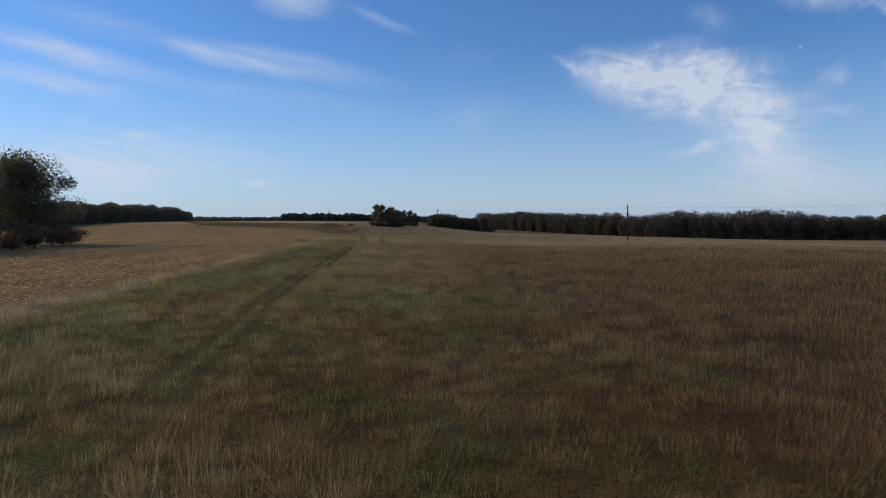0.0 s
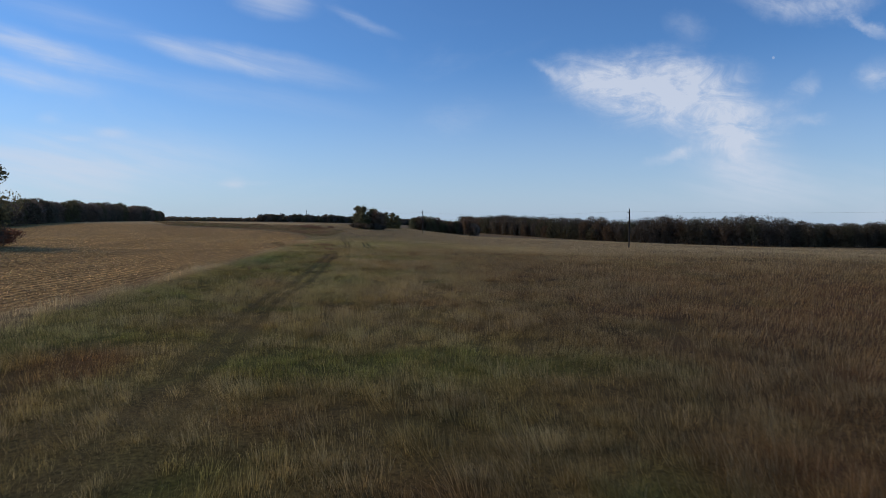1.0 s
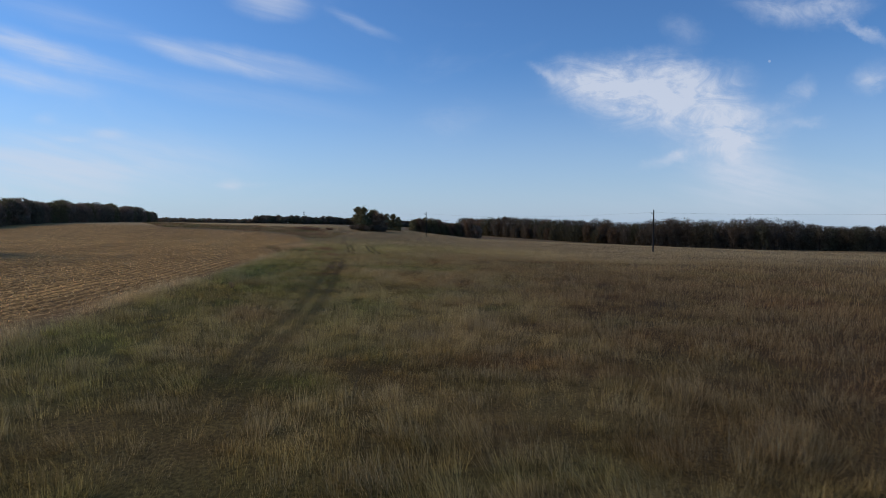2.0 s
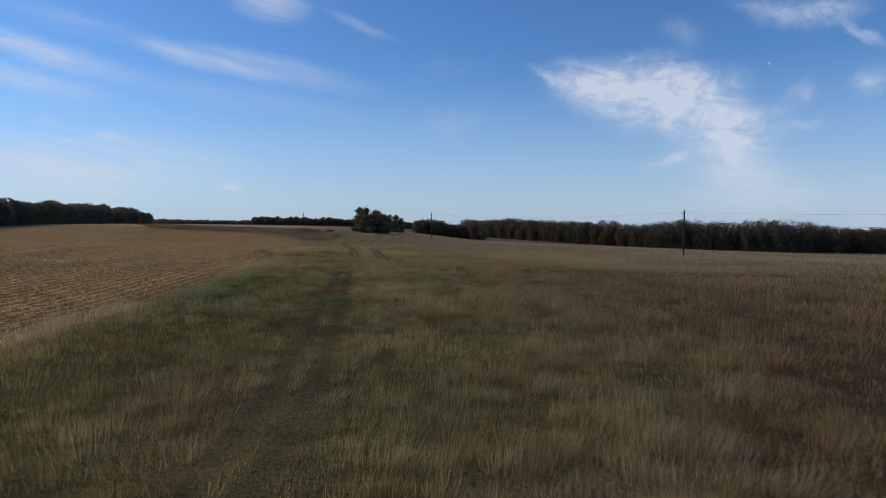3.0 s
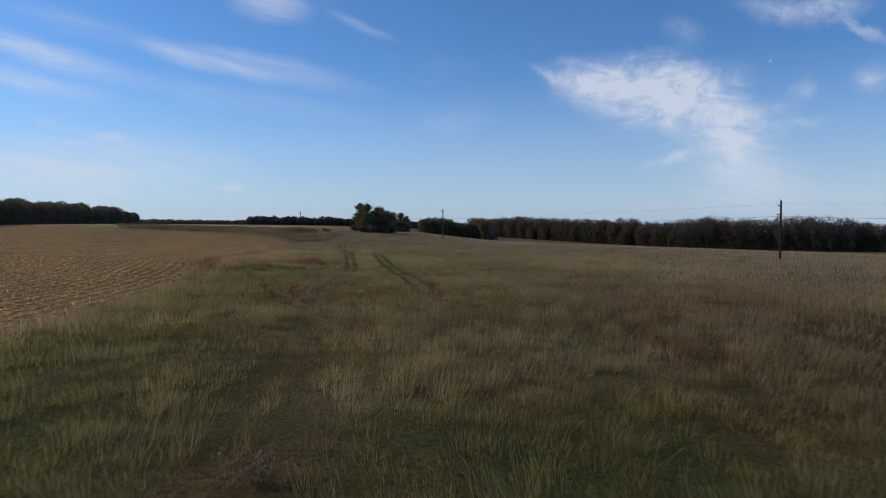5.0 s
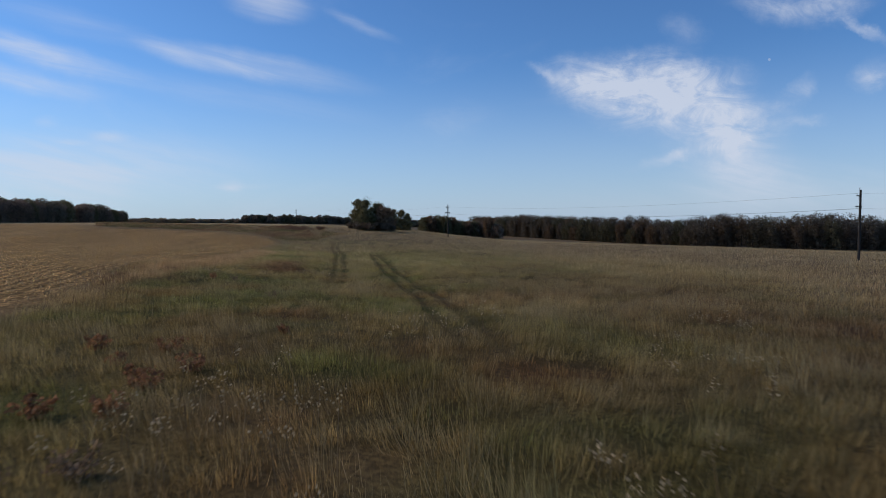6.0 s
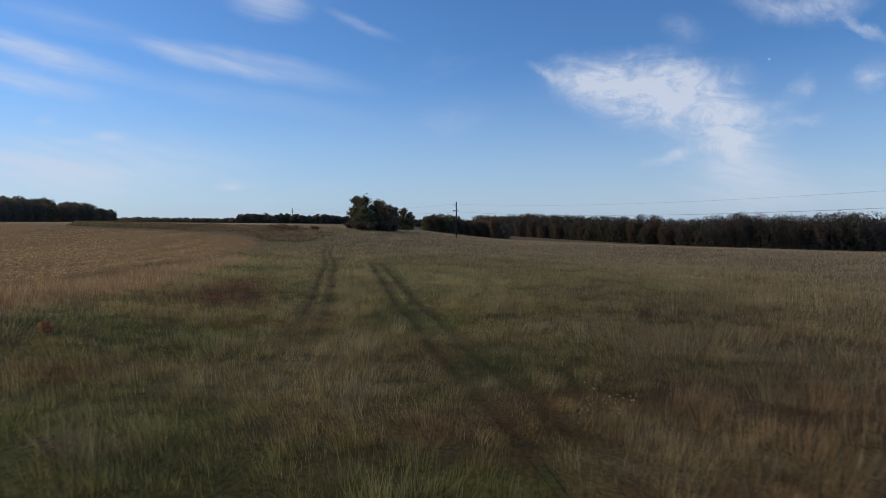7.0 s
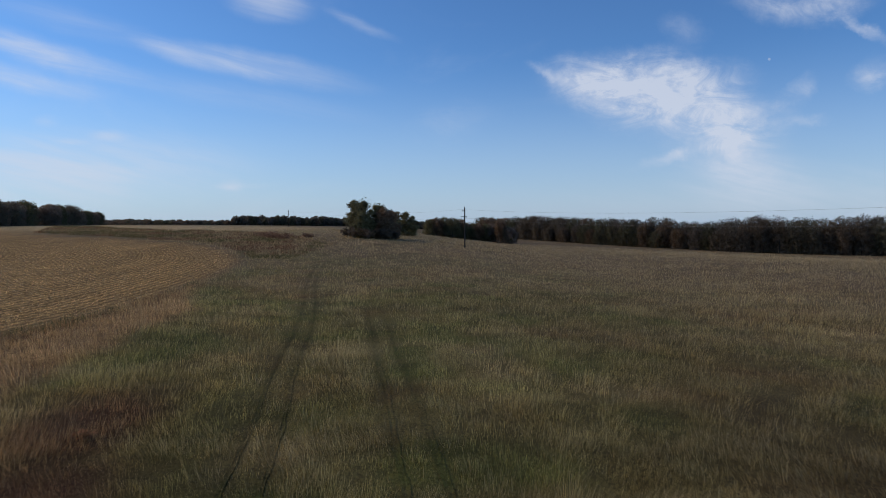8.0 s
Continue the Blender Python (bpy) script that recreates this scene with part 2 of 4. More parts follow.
def meadow(x, y):
    """Three shares of the sward: green undergrowth, red-brown bluestem, pale straw."""
    margin = x - edge_of_stubble(y)
    green = 0.9 * np.clip((0.5 * patchy(x, y, 13, 5) + 0.5 * patchy(x, y, 4.5, 15) - 0.385) * 5.0, 0, 1)
    green = np.maximum(green, 0.95 * ramp((margin - np.interp(y, [-25, -13, -5, 3, 12], [3.0, 2.4, 1.7, 1.0, 0.3])) / 0.4) * ramp((np.interp(y, [-30, 0], [13.0, 8.0]) - margin) / 1.6) * ramp((72 - y) / 8) * np.clip(0.6 + patchy(x, y, 7, 6), 0, 1))
    green = np.maximum(green, 0.75 * ramp((6 - y) / 6) * ramp((line_of_flight(y) + 1.5 - x) / 2.0) * np.clip(0.1 + 1.3 * patchy(x, y, 5, 16), 0, 1))
    green = green * (1 - 0.8 * ramp((x - 9) / 5))
    band = weed_band(y)
    green = np.maximum(green, 0.95 * ramp((margin - band) / 0.5) * ramp((band + 4.5 - margin) / 1.2) * ramp((y - 66) / 5) * ramp((150 - y) / 8))
    green = np.maximum(green, 0.8 * ramp((16 - np.abs(x + 7 + 0.1 * (y - 100))) / 2.5) * ramp((y - 82) / 5) * ramp((152 - y) / 12) * np.clip(0.55 + 0.9 * patchy(x, y, 6, 27), 0, 1))
    red = 0.85 * np.clip((0.45 * patchy(x, y, 11, 7) + 0.55 * patchy(x, y, 3.8, 17) - 0.51) * 7.0, 0, 1)
    red = np.maximum(red, 0.9 * ramp((x - 9.5 - 0.12 * (y + 40)) / 2.5) * ramp((24 - y) / 8))
    red = np.maximum(red, 0.92 * ramp((x - line_of_flight(y) - 8) / 2.0) * np.maximum(0.42 + 0.58 * ramp((20 - y) / 6), 0.85 * ramp((x - line_of_flight(y) - 11) / 3) * ramp((62 - y) / 8)) * ramp((112 - y) / 10) * np.clip(0.25 + 1.2 * patchy(x, y, 15, 25), 0, 1))
    red = red * (1 - 0.65 * ramp((y - 84) / 4))
    for cx, cy, rx, ry in ((0.5, 35, 3.2, 2.2), (-5.2, 27, 1.9, 5), (-6, 55, 6, 5), (-12, 62, 4, 4), (3, 60, 5, 3), (16, 44, 7, 5), (-18.6, 96, 1.6, 3.5), (-17.6, 92, 1.8, 3), (24, 72, 9, 4)):
        red = np.maximum(red, 0.9 * blob(x, y, cx, cy, rx, ry))
    weeds, outer = weed_strip(x, y)
    red = np.maximum(red * (1 - weeds), 0.75 * (weeds - outer) + 0.28 * outer)
    green = green * (1 - 0.95 * weeds)
    tan = 0.85 * outer
    straw = np.maximum(tan, np.clip((patchy(x, y, 6, 9) - 0.42) * 2.4, 0, 1))
    straw = np.maximum(straw, 0.95 * ramp((margin + 0.4) / 0.4) * ramp((np.interp(y, [-25, -13, -5, 3, 12], [2.8, 2.3, 1.6, 1.0, 0.5]) - margin) / 0.4) * ramp((24 - y) / 8))
    straw = np.maximum(straw, blob(x, y, LODGED[0] + 0.25 * (y - LODGED[1]) - 0.5, LODGED[1], 1.3, 4.0))
    straw = np.maximum(straw, 0.45 * ramp((y - 30) / 5) * ramp((78 - y) / 8) * ramp((9 - np.abs(x - line_of_flight(y))) / 2) * np.clip(0.2 + 1.1 * patchy(x, y, 4, 29), 0, 1))
    fine, fine2 = patchy(x, y, 3.4, 31), patchy(x, y, 2.6, 33)
    near = np.clip(1.2 - np.abs(x - line_of_flight(y)) / 40, 0.3, 1)
    green = np.clip(green + near * 2.6 * np.clip(fine - 0.56, 0, 1) - 1.6 * np.clip(0.42 - fine, 0, 1), 0, 1)
    red = np.clip(red + near * 2.4 * np.clip(fine2 - 0.58, 0, 1), 0, 1)
    straw = np.clip(straw + near * 1.8 * np.clip(0.40 - fine2, 0, 1), 0, 1)
    return green, red, straw


SILVER = np.array((0.41, 0.28, 0.155))      # weathered pale grass of the open slope
GREEN, RED, STRAW, THATCH = (np.array(c) for c in ((0.138, 0.162, 0.026), (0.240, 0.092, 0.030), (0.63, 0.468, 0.215), (0.290, 0.200, 0.070)))


def sward_colour(x, y):
    green, red, straw = (a[:, None] for a in meadow(x, y))
    c = THATCH * (1 - 0.6 * straw) + STRAW * 0.6 * straw
    c = c * (1 - 0.9 * red) + RED * 0.9 * red
    lush = 0.52 * green + 0.33 * green ** 4
    c = c * (1 - lush) + GREEN * lush
    c = c * (0.68 + 0.4 * patchy(x * 0.3, y * 1.1, 6, 98) + 0.30 * ramp((y - 86) / 5))[:, None]
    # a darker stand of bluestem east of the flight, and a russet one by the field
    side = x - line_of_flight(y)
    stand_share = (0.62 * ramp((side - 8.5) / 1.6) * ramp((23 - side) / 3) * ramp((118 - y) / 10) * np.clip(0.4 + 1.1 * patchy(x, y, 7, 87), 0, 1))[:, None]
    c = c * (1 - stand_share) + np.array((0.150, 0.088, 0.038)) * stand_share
    russet = np.clip(1.3 * np.maximum(blob(x, y, -18.7, 96.5, 1.6, 3.2), blob(x, y, -17.6, 92, 1.7, 2.6)), 0, 0.88)[:, None]
    c = c * (1 - russet) + np.array((0.165, 0.062, 0.030)) * russet
    along = x - edge_of_stubble(y)
    verge = (ramp((along + 0.4) / 0.3) * ramp((np.interp(y, [-25, -13, -5, 3, 12, 45], [2.8, 2.3, 1.6, 1.0, 0.6, 0.5]) + 0.8 * (patchy(x, y, 2.5, 99) - 0.5) - along) / 0.2) * ramp((52 - y) / 4))[:, None] * 0.8
    c = c * (1 - verge) + np.array((0.56, 0.40, 0.215)) * verge
    clover = np.clip(1.5 * blob(x, y, -10.9 - 0.12 * (y - 25), 25, 1.7, 7.0) * (0.3 + patchy(x, y, 2.5, 88)), 0, 0.85)[:, None]
    c = c * (1 - clover) + np.array((0.062, 0.125, 0.030)) * clover
    tan = weed_strip(x, y)[1][:, None] * 0.85
    c = c * (1 - tan) + np.array((0.47, 0.275, 0.125)) * tan
    slope = np.maximum(ramp((x - 15 - 0.1 * y) / 4) * ramp((y - 58) / 10), ramp((y - 150) / 18))[:, None] * (0.30 + 0.35 * patchy(x, y, 12, 23)[:, None] + 0.45 * patchy(x * 0.22, y, 7, 97)[:, None])
    return c * (1 - slope) + SILVER * slope


# ---------------------------------------------------------------- materials


def material(name):
    m = bpy.data.materials.new(name)
    m.use_nodes = True
    return m, m.node_tree, m.node_tree.nodes["Principled BSDF"]


def object_noise(tree, scale, detail=4.0, rough=0.55):
    at = tree.nodes.new("ShaderNodeTexCoord").outputs["Object"]
    return noise_fac(tree, at, scale, detail, rough)


def blade_material(name, gain_low=0.7, gain_high=1.3, bleached=0.55, through_light=0.3):
    """Dry leaves and stems, tinted by what grows there."""
    m, tree, bsdf = material(name)
    tint = node(tree, "ShaderNodeAttribute")
    tint.attribute_name = "tint"
    per = tree.nodes.new("ShaderNodeNewGeometry").outputs["Random Per Island"]
    gain = smooth(tree, per, 0.0, 1.0, gain_low, gain_high)
    bone = mix_colour(tree, smooth(tree, per, 0.80, 1.0, 0.0, bleached), tint.outputs[0], (0.40, 0.29, 0.15))
    scaled = node(tree, "ShaderNodeVectorMath", op="SCALE", ins={0: bone, "Scale": gain}).outputs[0]
    tree.links.new(scaled, bsdf.inputs["Base Color"])
    bsdf.inputs["Roughness"].default_value = 0.72
    bsdf.inputs["Specular IOR Level"].default_value = 0.12
    thin = node(tree, "ShaderNodeBsdfTranslucent", ins={0: scaled})
    both = node(tree, "ShaderNodeMixShader", ins={0: through_light, 1: bsdf.outputs[0], 2: thin.outputs[0]})
    tree.links.new(both.outputs[0], tree.nodes["Material Output"].inputs[0])
    return m


def plain_material(name, colour, other, scale, rough=0.8, bump=0.3, metal=0.0):
    m, tree, bsdf = material(name)
    fac = smooth(tree, object_noise(tree, scale, 6.0, 0.6), 0.3, 0.7)
    coarse = smooth(tree, object_noise(tree, scale * 0.13, 3.0), 0.3, 0.7, 0.75, 1.2)
    base = mix_colour(tree, fac, colour, other)
    scaled = node(tree, "ShaderNodeVectorMath", op="SCALE", ins={0: base, "Scale": coarse}).outputs[0]
    tree.links.new(scaled, bsdf.inputs["Base Color"])
    bsdf.inputs["Roughness"].default_value, bsdf.inputs["Metallic"].default_value = rough, metal
    bsdf.inputs["Specular IOR Level"].default_value = 0.5 if rough < 0.9 else 0.05
    bump_node = node(tree, "ShaderNodeBump", ins={"Strength": bump, "Distance": 0.02, "Height": fac})
    tree.links.new(bump_node.outputs[0], bsdf.inputs["Normal"])
    return m


def ground_material():
    m, tree, bsdf = material("field_ground")
    tint = node(tree, "ShaderNodeAttribute")
    tint.attribute_name = "tint"
    fine = smooth(tree, object_noise(tree, 11.0, 7.0, 0.72), 0.3, 0.7, 0.40, 1.5)
    wide = smooth(tree, object_noise(tree, 0.35, 5.0, 0.6), 0.3, 0.7, 0.75, 1.25)
    gain = calc(tree, "MULTIPLY", fine, wide)
    scaled = node(tree, "ShaderNodeVectorMath", op="SCALE", ins={0: tint.outputs[0], "Scale": gain}).outputs[0]
    # pale crop litter over dark soil, in flakes of a hand's length
    share = node(tree, "ShaderNodeAttribute")
    share.attribute_name = "litter"
    flakes = smooth(tree, object_noise(tree, 5.5, 4.0, 0.75), 0.40, 0.60, 0.38, 1.5)
    swaths = smooth(tree, object_noise(tree, 0.5, 4.0, 0.6), 0.35, 0.65, 0.8, 1.15)
    # sown rows, 0.76 m apart, and the wider swaths of the harvester
    row = node(tree, "ShaderNodeAttribute")
    row.attribute_name = "rows"
    strayed = calc(tree, "MULTIPLY_ADD", object_noise(tree, 1.3, 5.0, 0.65), 1.5, row.outputs["Fac"])
    furrow = smooth(tree, calc(tree, "SINE", calc(tree, "MULTIPLY", strayed, 2 * math.pi / 0.76)), -0.9, 0.9, 0.62, 1.28)
    pass_by = smooth(tree, calc(tree, "SINE", calc(tree, "MULTIPLY", strayed, 2 * math.pi / 4.56)), -1.0, 1.0, 0.96, 1.04)
    swaths = calc(tree, "MULTIPLY", swaths, calc(tree, "MULTIPLY", furrow, pass_by))
    littered = node(tree, "ShaderNodeVectorMath", op="SCALE", ins={0: tint.outputs[0], "Scale": calc(tree, "MULTIPLY", flakes, swaths)}).outputs[0]
    scaled = mix_colour(tree, share.outputs["Fac"], scaled, littered)
    tree.links.new(scaled, bsdf.inputs["Base Color"])
    bsdf.inputs["Roughness"].default_value = 0.95
    bsdf.inputs["Specular IOR Level"].default_value = 0.1
    bump = node(tree, "ShaderNodeBump", ins={"Strength": 0.6, "Distance": 0.15, "Height": fine})
    tree.links.new(bump.outputs[0], bsdf.inputs["Normal"])
    return m


GROUND = ground_material()
BLADE = blade_material("dry_grass_blade", 0.62, 1.38, 0.55, 0.5)
HUSK = blade_material("corn_residue", 0.5, 1.45)
# gain above leaf colour stands in for haze over the far crowns
LEAF = blade_material("autumn_leaf", 1.0, 1.36, 0.0, 0.5)
BARK = plain_material("bark", (0.05, 0.04, 0.035), (0.10, 0.085, 0.07), 6.0)
POLE_WOOD = plain_material("weathered_pole_wood", (0.018, 0.014, 0.011), (0.036, 0.028, 0.022), 3.0)
STEEL = plain_material("galvanised_steel", (0.25, 0.25, 0.26), (0.35, 0.35, 0.36), 20.0, 0.5, 0.05, 0.8)
PORCELAIN = plain_material("grey_porcelain", (0.16, 0.15, 0.15), (0.22, 0.21, 0.21), 12.0, 0.35, 0.05)
WIRE = plain_material("aluminium_wire", (0.10, 0.10, 0.10), (0.16, 0.16, 0.16), 5.0, 0.6, 0.0, 0.5)

# ---------------------------------------------------------------- mesh helpers


def mesh_from(name, verts, faces, mat, tint=None, smooth_shade=False):
    """A mesh from arrays: verts (n, 3); faces (m, 3) or (m, 4)."""
    me = bpy.data.meshes.new(name)
    verts = np.asarray(verts, dtype=np.float32)
    faces = np.asarray(faces, dtype=np.int32)
    n, m, k = len(verts), len(faces), faces.shape[1]
    me.vertices.add(n)
    me.vertices.foreach_set("co", verts.ravel())
    me.loops.add(m * k)
    me.loops.foreach_set("vertex_index", faces.ravel())
    me.polygons.add(m)
    me.polygons.foreach_set("loop_start", np.arange(0, m * k, k, dtype=np.int32))
    me.polygons.foreach_set("use_smooth", np.full(m, smooth_shade))
    me.update(calc_edges=True)
    if tint is not None:
        layer = me.attributes.new("tint", "FLOAT_COLOR", "POINT")
        rgba = np.ones((n, 4), dtype=np.float32)
        rgba[:, :3] = tint
        layer.data.foreach_set("color", rgba.ravel())
    me.materials.append(mat)
    return me


def part(name, me, parent, label=""):
    ob = new(name, me)
    ob.parent = parent
    if label:
        tagged(ob, label)
    return ob


def tube(path, radii, sides=6, cap=True):
    """Verts and quads of a tapered tube along a path."""
    path = [Vector(p) for p in path]
    verts, faces = [], []
    for i, p in enumerate(path):
        d = (path[min(i + 1, len(path) - 1)] - path[max(i - 1, 0)]).normalized()
        a = d.orthogonal().normalized()
        b = d.cross(a)
        for k in range(sides):
            w = 2 * math.pi * k / sides
            verts.append(p + (a * math.cos(w) + b * math.sin(w)) * radii[i])
    for i in range(len(path) - 1):
        for k in range(sides):
            l = (k + 1) % sides
            faces.append((i * sides + k, i * sides + l, (i + 1) * sides + l, (i + 1) * sides + k))
    if cap:
        verts += [path[0], path[-1]]
        lo, hi, top = len(verts) - 2, len(verts) - 1, (len(path) - 1) * sides
        for k in range(sides):
            l = (k + 1) % sides
            faces.append((lo, l, k, lo))
            faces.append((hi, top + k, top + l, hi))
    return verts, faces


def solid(name, pieces, mat):
    """One mesh from several (verts, faces) pieces."""
    verts, faces = [], []
    for v, f in pieces:
        o = len(verts)
        verts += [tuple(p) for p in v]
        faces += [tuple(dict.fromkeys(i + o for i in q)) for q in f]
    me = bpy.data.meshes.new(name)
    me.from_pydata(verts, [], faces)
    me.materials.append(mat)
    return me


def bar(a, b, w, h):
    """A squared timber from a to b, with bevelled ends."""
    a, b = Vector(a), Vector(b)
    d = (b - a).normalized()
    side = d.cross(Vector((0, 0, 1))).normalized() if abs(d.z) < 0.95 else Vector((1, 0, 0))
    up = side.cross(d)
    verts, faces = [], []
    for p, s in ((a, 0.7), (a + d * 0.02, 1.0), (b - d * 0.02, 1.0), (b, 0.7)):
        for i, j in ((-1, -1), (1, -1), (1, 1), (-1, 1)):
            verts.append(p + side * i * w / 2 * s + up * j * h / 2 * s)
    for r in range(3):
        for k in range(4):
            l = (k + 1) % 4
            faces.append((r * 4 + k, r * 4 + l, r * 4 + 4 + l, r * 4 + 4 + k))
    faces += [(3, 2, 1, 0), (12, 13, 14, 15)]
    return verts, faces


# ---------------------------------------------------------------- ground


def spread(near_low, near_high, step, far, growth):
    core = list(np.arange(near_low, near_high + step / 2, step))
    low, high, d = [near_low], [near_high], step
    while high[-1] < far:
        d *= growth
        high.append(high[-1] + d)
    d = step
    while low[-1] > -far:
        d *= growth
        low.append(low[-1] - d)
    return np.array(low[:0:-1] + core + high[1:])


def build_ground():
    xs = spread(-48.0, 30.0, 1.0, 4500, 1.10)
    ys = spread(-48.0, 150.0, 1.1, 4500, 1.10)
    gx, gy = np.meshgrid(xs, ys)
    x, y = gx.ravel(), gy.ravel()
    z = land(x, y)
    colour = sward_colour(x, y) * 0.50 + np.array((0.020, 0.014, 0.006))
    f = stubble(x, y)[:, None]
    inside = edge_of_stubble(y) - x
    cover = (0.25 + 0.75 * ramp((inside - 0.6) / 0.5) * ramp((end_of_stubble(x) - y - 1) / 6))[:, None]
    bare = np.array((0.20, 0.125, 0.065)) * (1 - cover) + np.array((0.45, 0.265, 0.092)) * cover
    bare = bare * (0.72 + 0.56 * patchy(inside * 2.0, y * 0.12, 3, 58)[:, None])
    colour = colour * (1 - f) + bare * f
    b = beyond(x, y)[:, None]
    colour = colour * (1 - b) + np.array((0.52, 0.36, 0.16)) * b
    nx, ny = len(xs), len(ys)
    i = np.arange(nx * ny).reshape(ny, nx)
    faces = np.stack([i[:-1, :-1], i[:-1, 1:], i[1:, 1:], i[1:, :-1]], -1).reshape(-1, 4)
    me = mesh_from("ground", np.stack([x, y, z], 1), faces, GROUND, colour, True)
    litter = me.attributes.new("litter", "FLOAT", "POINT")
    litter.data.foreach_set("value", (f[:, 0] * cover[:, 0]).astype(np.float32))
    rows = me.attributes.new("rows", "FLOAT", "POINT")
    rows.data.foreach_set("value", row_distance(x, y).astype(np.float32))
    tagged(new("ground", me), "rolling farmland ground with harvested stubble and dry meadow", "ground", kind="structure")


build_ground()



def build_wheel_tracks():
    """Worn strips of trodden litter, each a shallow trough with a ragged border."""
    n = 0
    for track, start, end in ((TRACK_A, 57.0, 122.0), (TRACK_B, 86.0, 150.0)):
        ty, tx = np.array([p[1] for p in track]), np.array([p[0] for p in track])
        for side in ((-0.5, 0.5) if track is TRACK_A else (-0.4, 0.45)):
            ys = np.arange(start + 0.9 * (n % 2), end - 1.0, 0.25)
            middle = np.interp(ys, ty, tx)
            wob = 0.22 * (patchy(middle, ys, 6, 41) - 0.5)
            ends = np.clip((ys - ys[0]) / 8, 0.05, 1) * np.clip((ys[-1] - ys) / 14, 0.05, 1)
            rows = []
            for u, dip in ((-1.0, 0.02), (-0.5, 0.012), (0.0, 0.008), (0.5, 0.012), (1.0, 0.02)):
                half = (0.0 + 0.20 * patchy(ys * 0.0 + n * 7 + 3 * u, ys, 0.9, 77)) * ends * (0.75 if track is TRACK_B else 1.0)
                x = middle - wob + side + u * half
                rows.append(np.stack([x, ys, land(x, ys) + dip], 1))
            v = np.stack(rows, 1).reshape(-1, 3)
            i = np.arange(len(v)).reshape(-1, 5)
            faces = np.stack([i[:-1, :-1], i[:-1, 1:], i[1:, 1:], i[1:, :-1]], -1).reshape(-1, 4)
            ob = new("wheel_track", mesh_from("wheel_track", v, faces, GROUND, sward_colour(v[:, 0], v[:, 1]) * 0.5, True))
            tagged(ob, "dark trodden wheel rut pressed into the dry grass", "wheel track", "wheel tracks", "structure")
            n += 1


build_wheel_tracks()

# ---------------------------------------------------------------- grass and residue
rng = np.random.default_rng(7)


def blades(name, x, y, length, width, lean, turn, tint, bend=0.35):
    """Grass blades: each a bent strip of a quad and a tip."""
    n = len(x)
    face = turn + np.pi / 2 + rng.normal(0, 0.9, n)
    z = land(x, y) - 0.03
    dx, dy = np.cos(turn) * lean, np.sin(turn) * lean
    wx, wy = np.cos(face) * width / 2, np.sin(face) * width / 2
    up = np.sqrt(np.clip(1 - lean ** 2, 0.05, 1))
    mid = 0.55
    mx, my, mz = x + dx * length * mid * (1 - bend), y + dy * length * mid * (1 - bend), z + up * length * mid
    tx, ty, tz = x + dx * length * (1 + bend), y + dy * length * (1 + bend), z + up * length * (1 - 0.3 * bend)
    v = np.stack([np.stack([x - wx, y - wy, z], 1), np.stack([x + wx, y + wy, z], 1),
                  np.stack([mx - wx * 0.8, my - wy * 0.8, mz], 1), np.stack([mx + wx * 0.8, my + wy * 0.8, mz], 1),
                  np.stack([tx, ty, tz], 1)], 1).reshape(-1, 3)
    o = (np.arange(n) * 5)[:, None]
    faces = np.concatenate([o + np.array([0, 1, 3]), o + np.array([0, 3, 2]), o + np.array([2, 3, 4])], 0)
    shades = np.repeat(tint, 5, axis=0)
    shades[4::5] = shades[4::5] * 0.9 + 0.24 * STRAW     # pale seed heads, with some of the tips' lit look painted in
    return mesh_from(name, v, faces, BLADE, shades)


def straws(name, x, y, length, width, lean, turn, tint, pale=0.70):
    """Straight leaves: each one slender triangle."""
    n = len(x)
    face = turn + np.pi / 2 + rng.normal(0, 0.9, n)
    z = land(x, y) - 0.03
    wx, wy = np.cos(face) * width / 2, np.sin(face) * width / 2
    up = np.sqrt(1 - lean ** 2)
    v = np.stack([np.stack([x - wx, y - wy, z], 1), np.stack([x + wx, y + wy, z], 1),
                  np.stack([x + np.cos(turn) * lean * length, y + np.sin(turn) * lean * length, z + up * length], 1)], 1).reshape(-1, 3)
    shades = np.repeat(tint, 3, axis=0)
    # pale seed heads, plus light caught on the tips, painted into the colour
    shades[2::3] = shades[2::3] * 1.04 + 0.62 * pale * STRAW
    return mesh_from(name, v, np.arange(n * 3).reshape(-1, 3), BLADE, shades)


def scatter(x0, x1, y0, y1, per_m2):
    n = int((x1 - x0) * (y1 - y0) * per_m2)
    return rng.uniform(x0, x1, n), rng.uniform(y0, y1, n)


def viewed_from(x, y):
    """About how near the flight ever comes with this place in sight, in metres."""
    return np.maximum(np.maximum(np.abs(x - line_of_flight(y)) / 0.73, 7.5), y - 81)


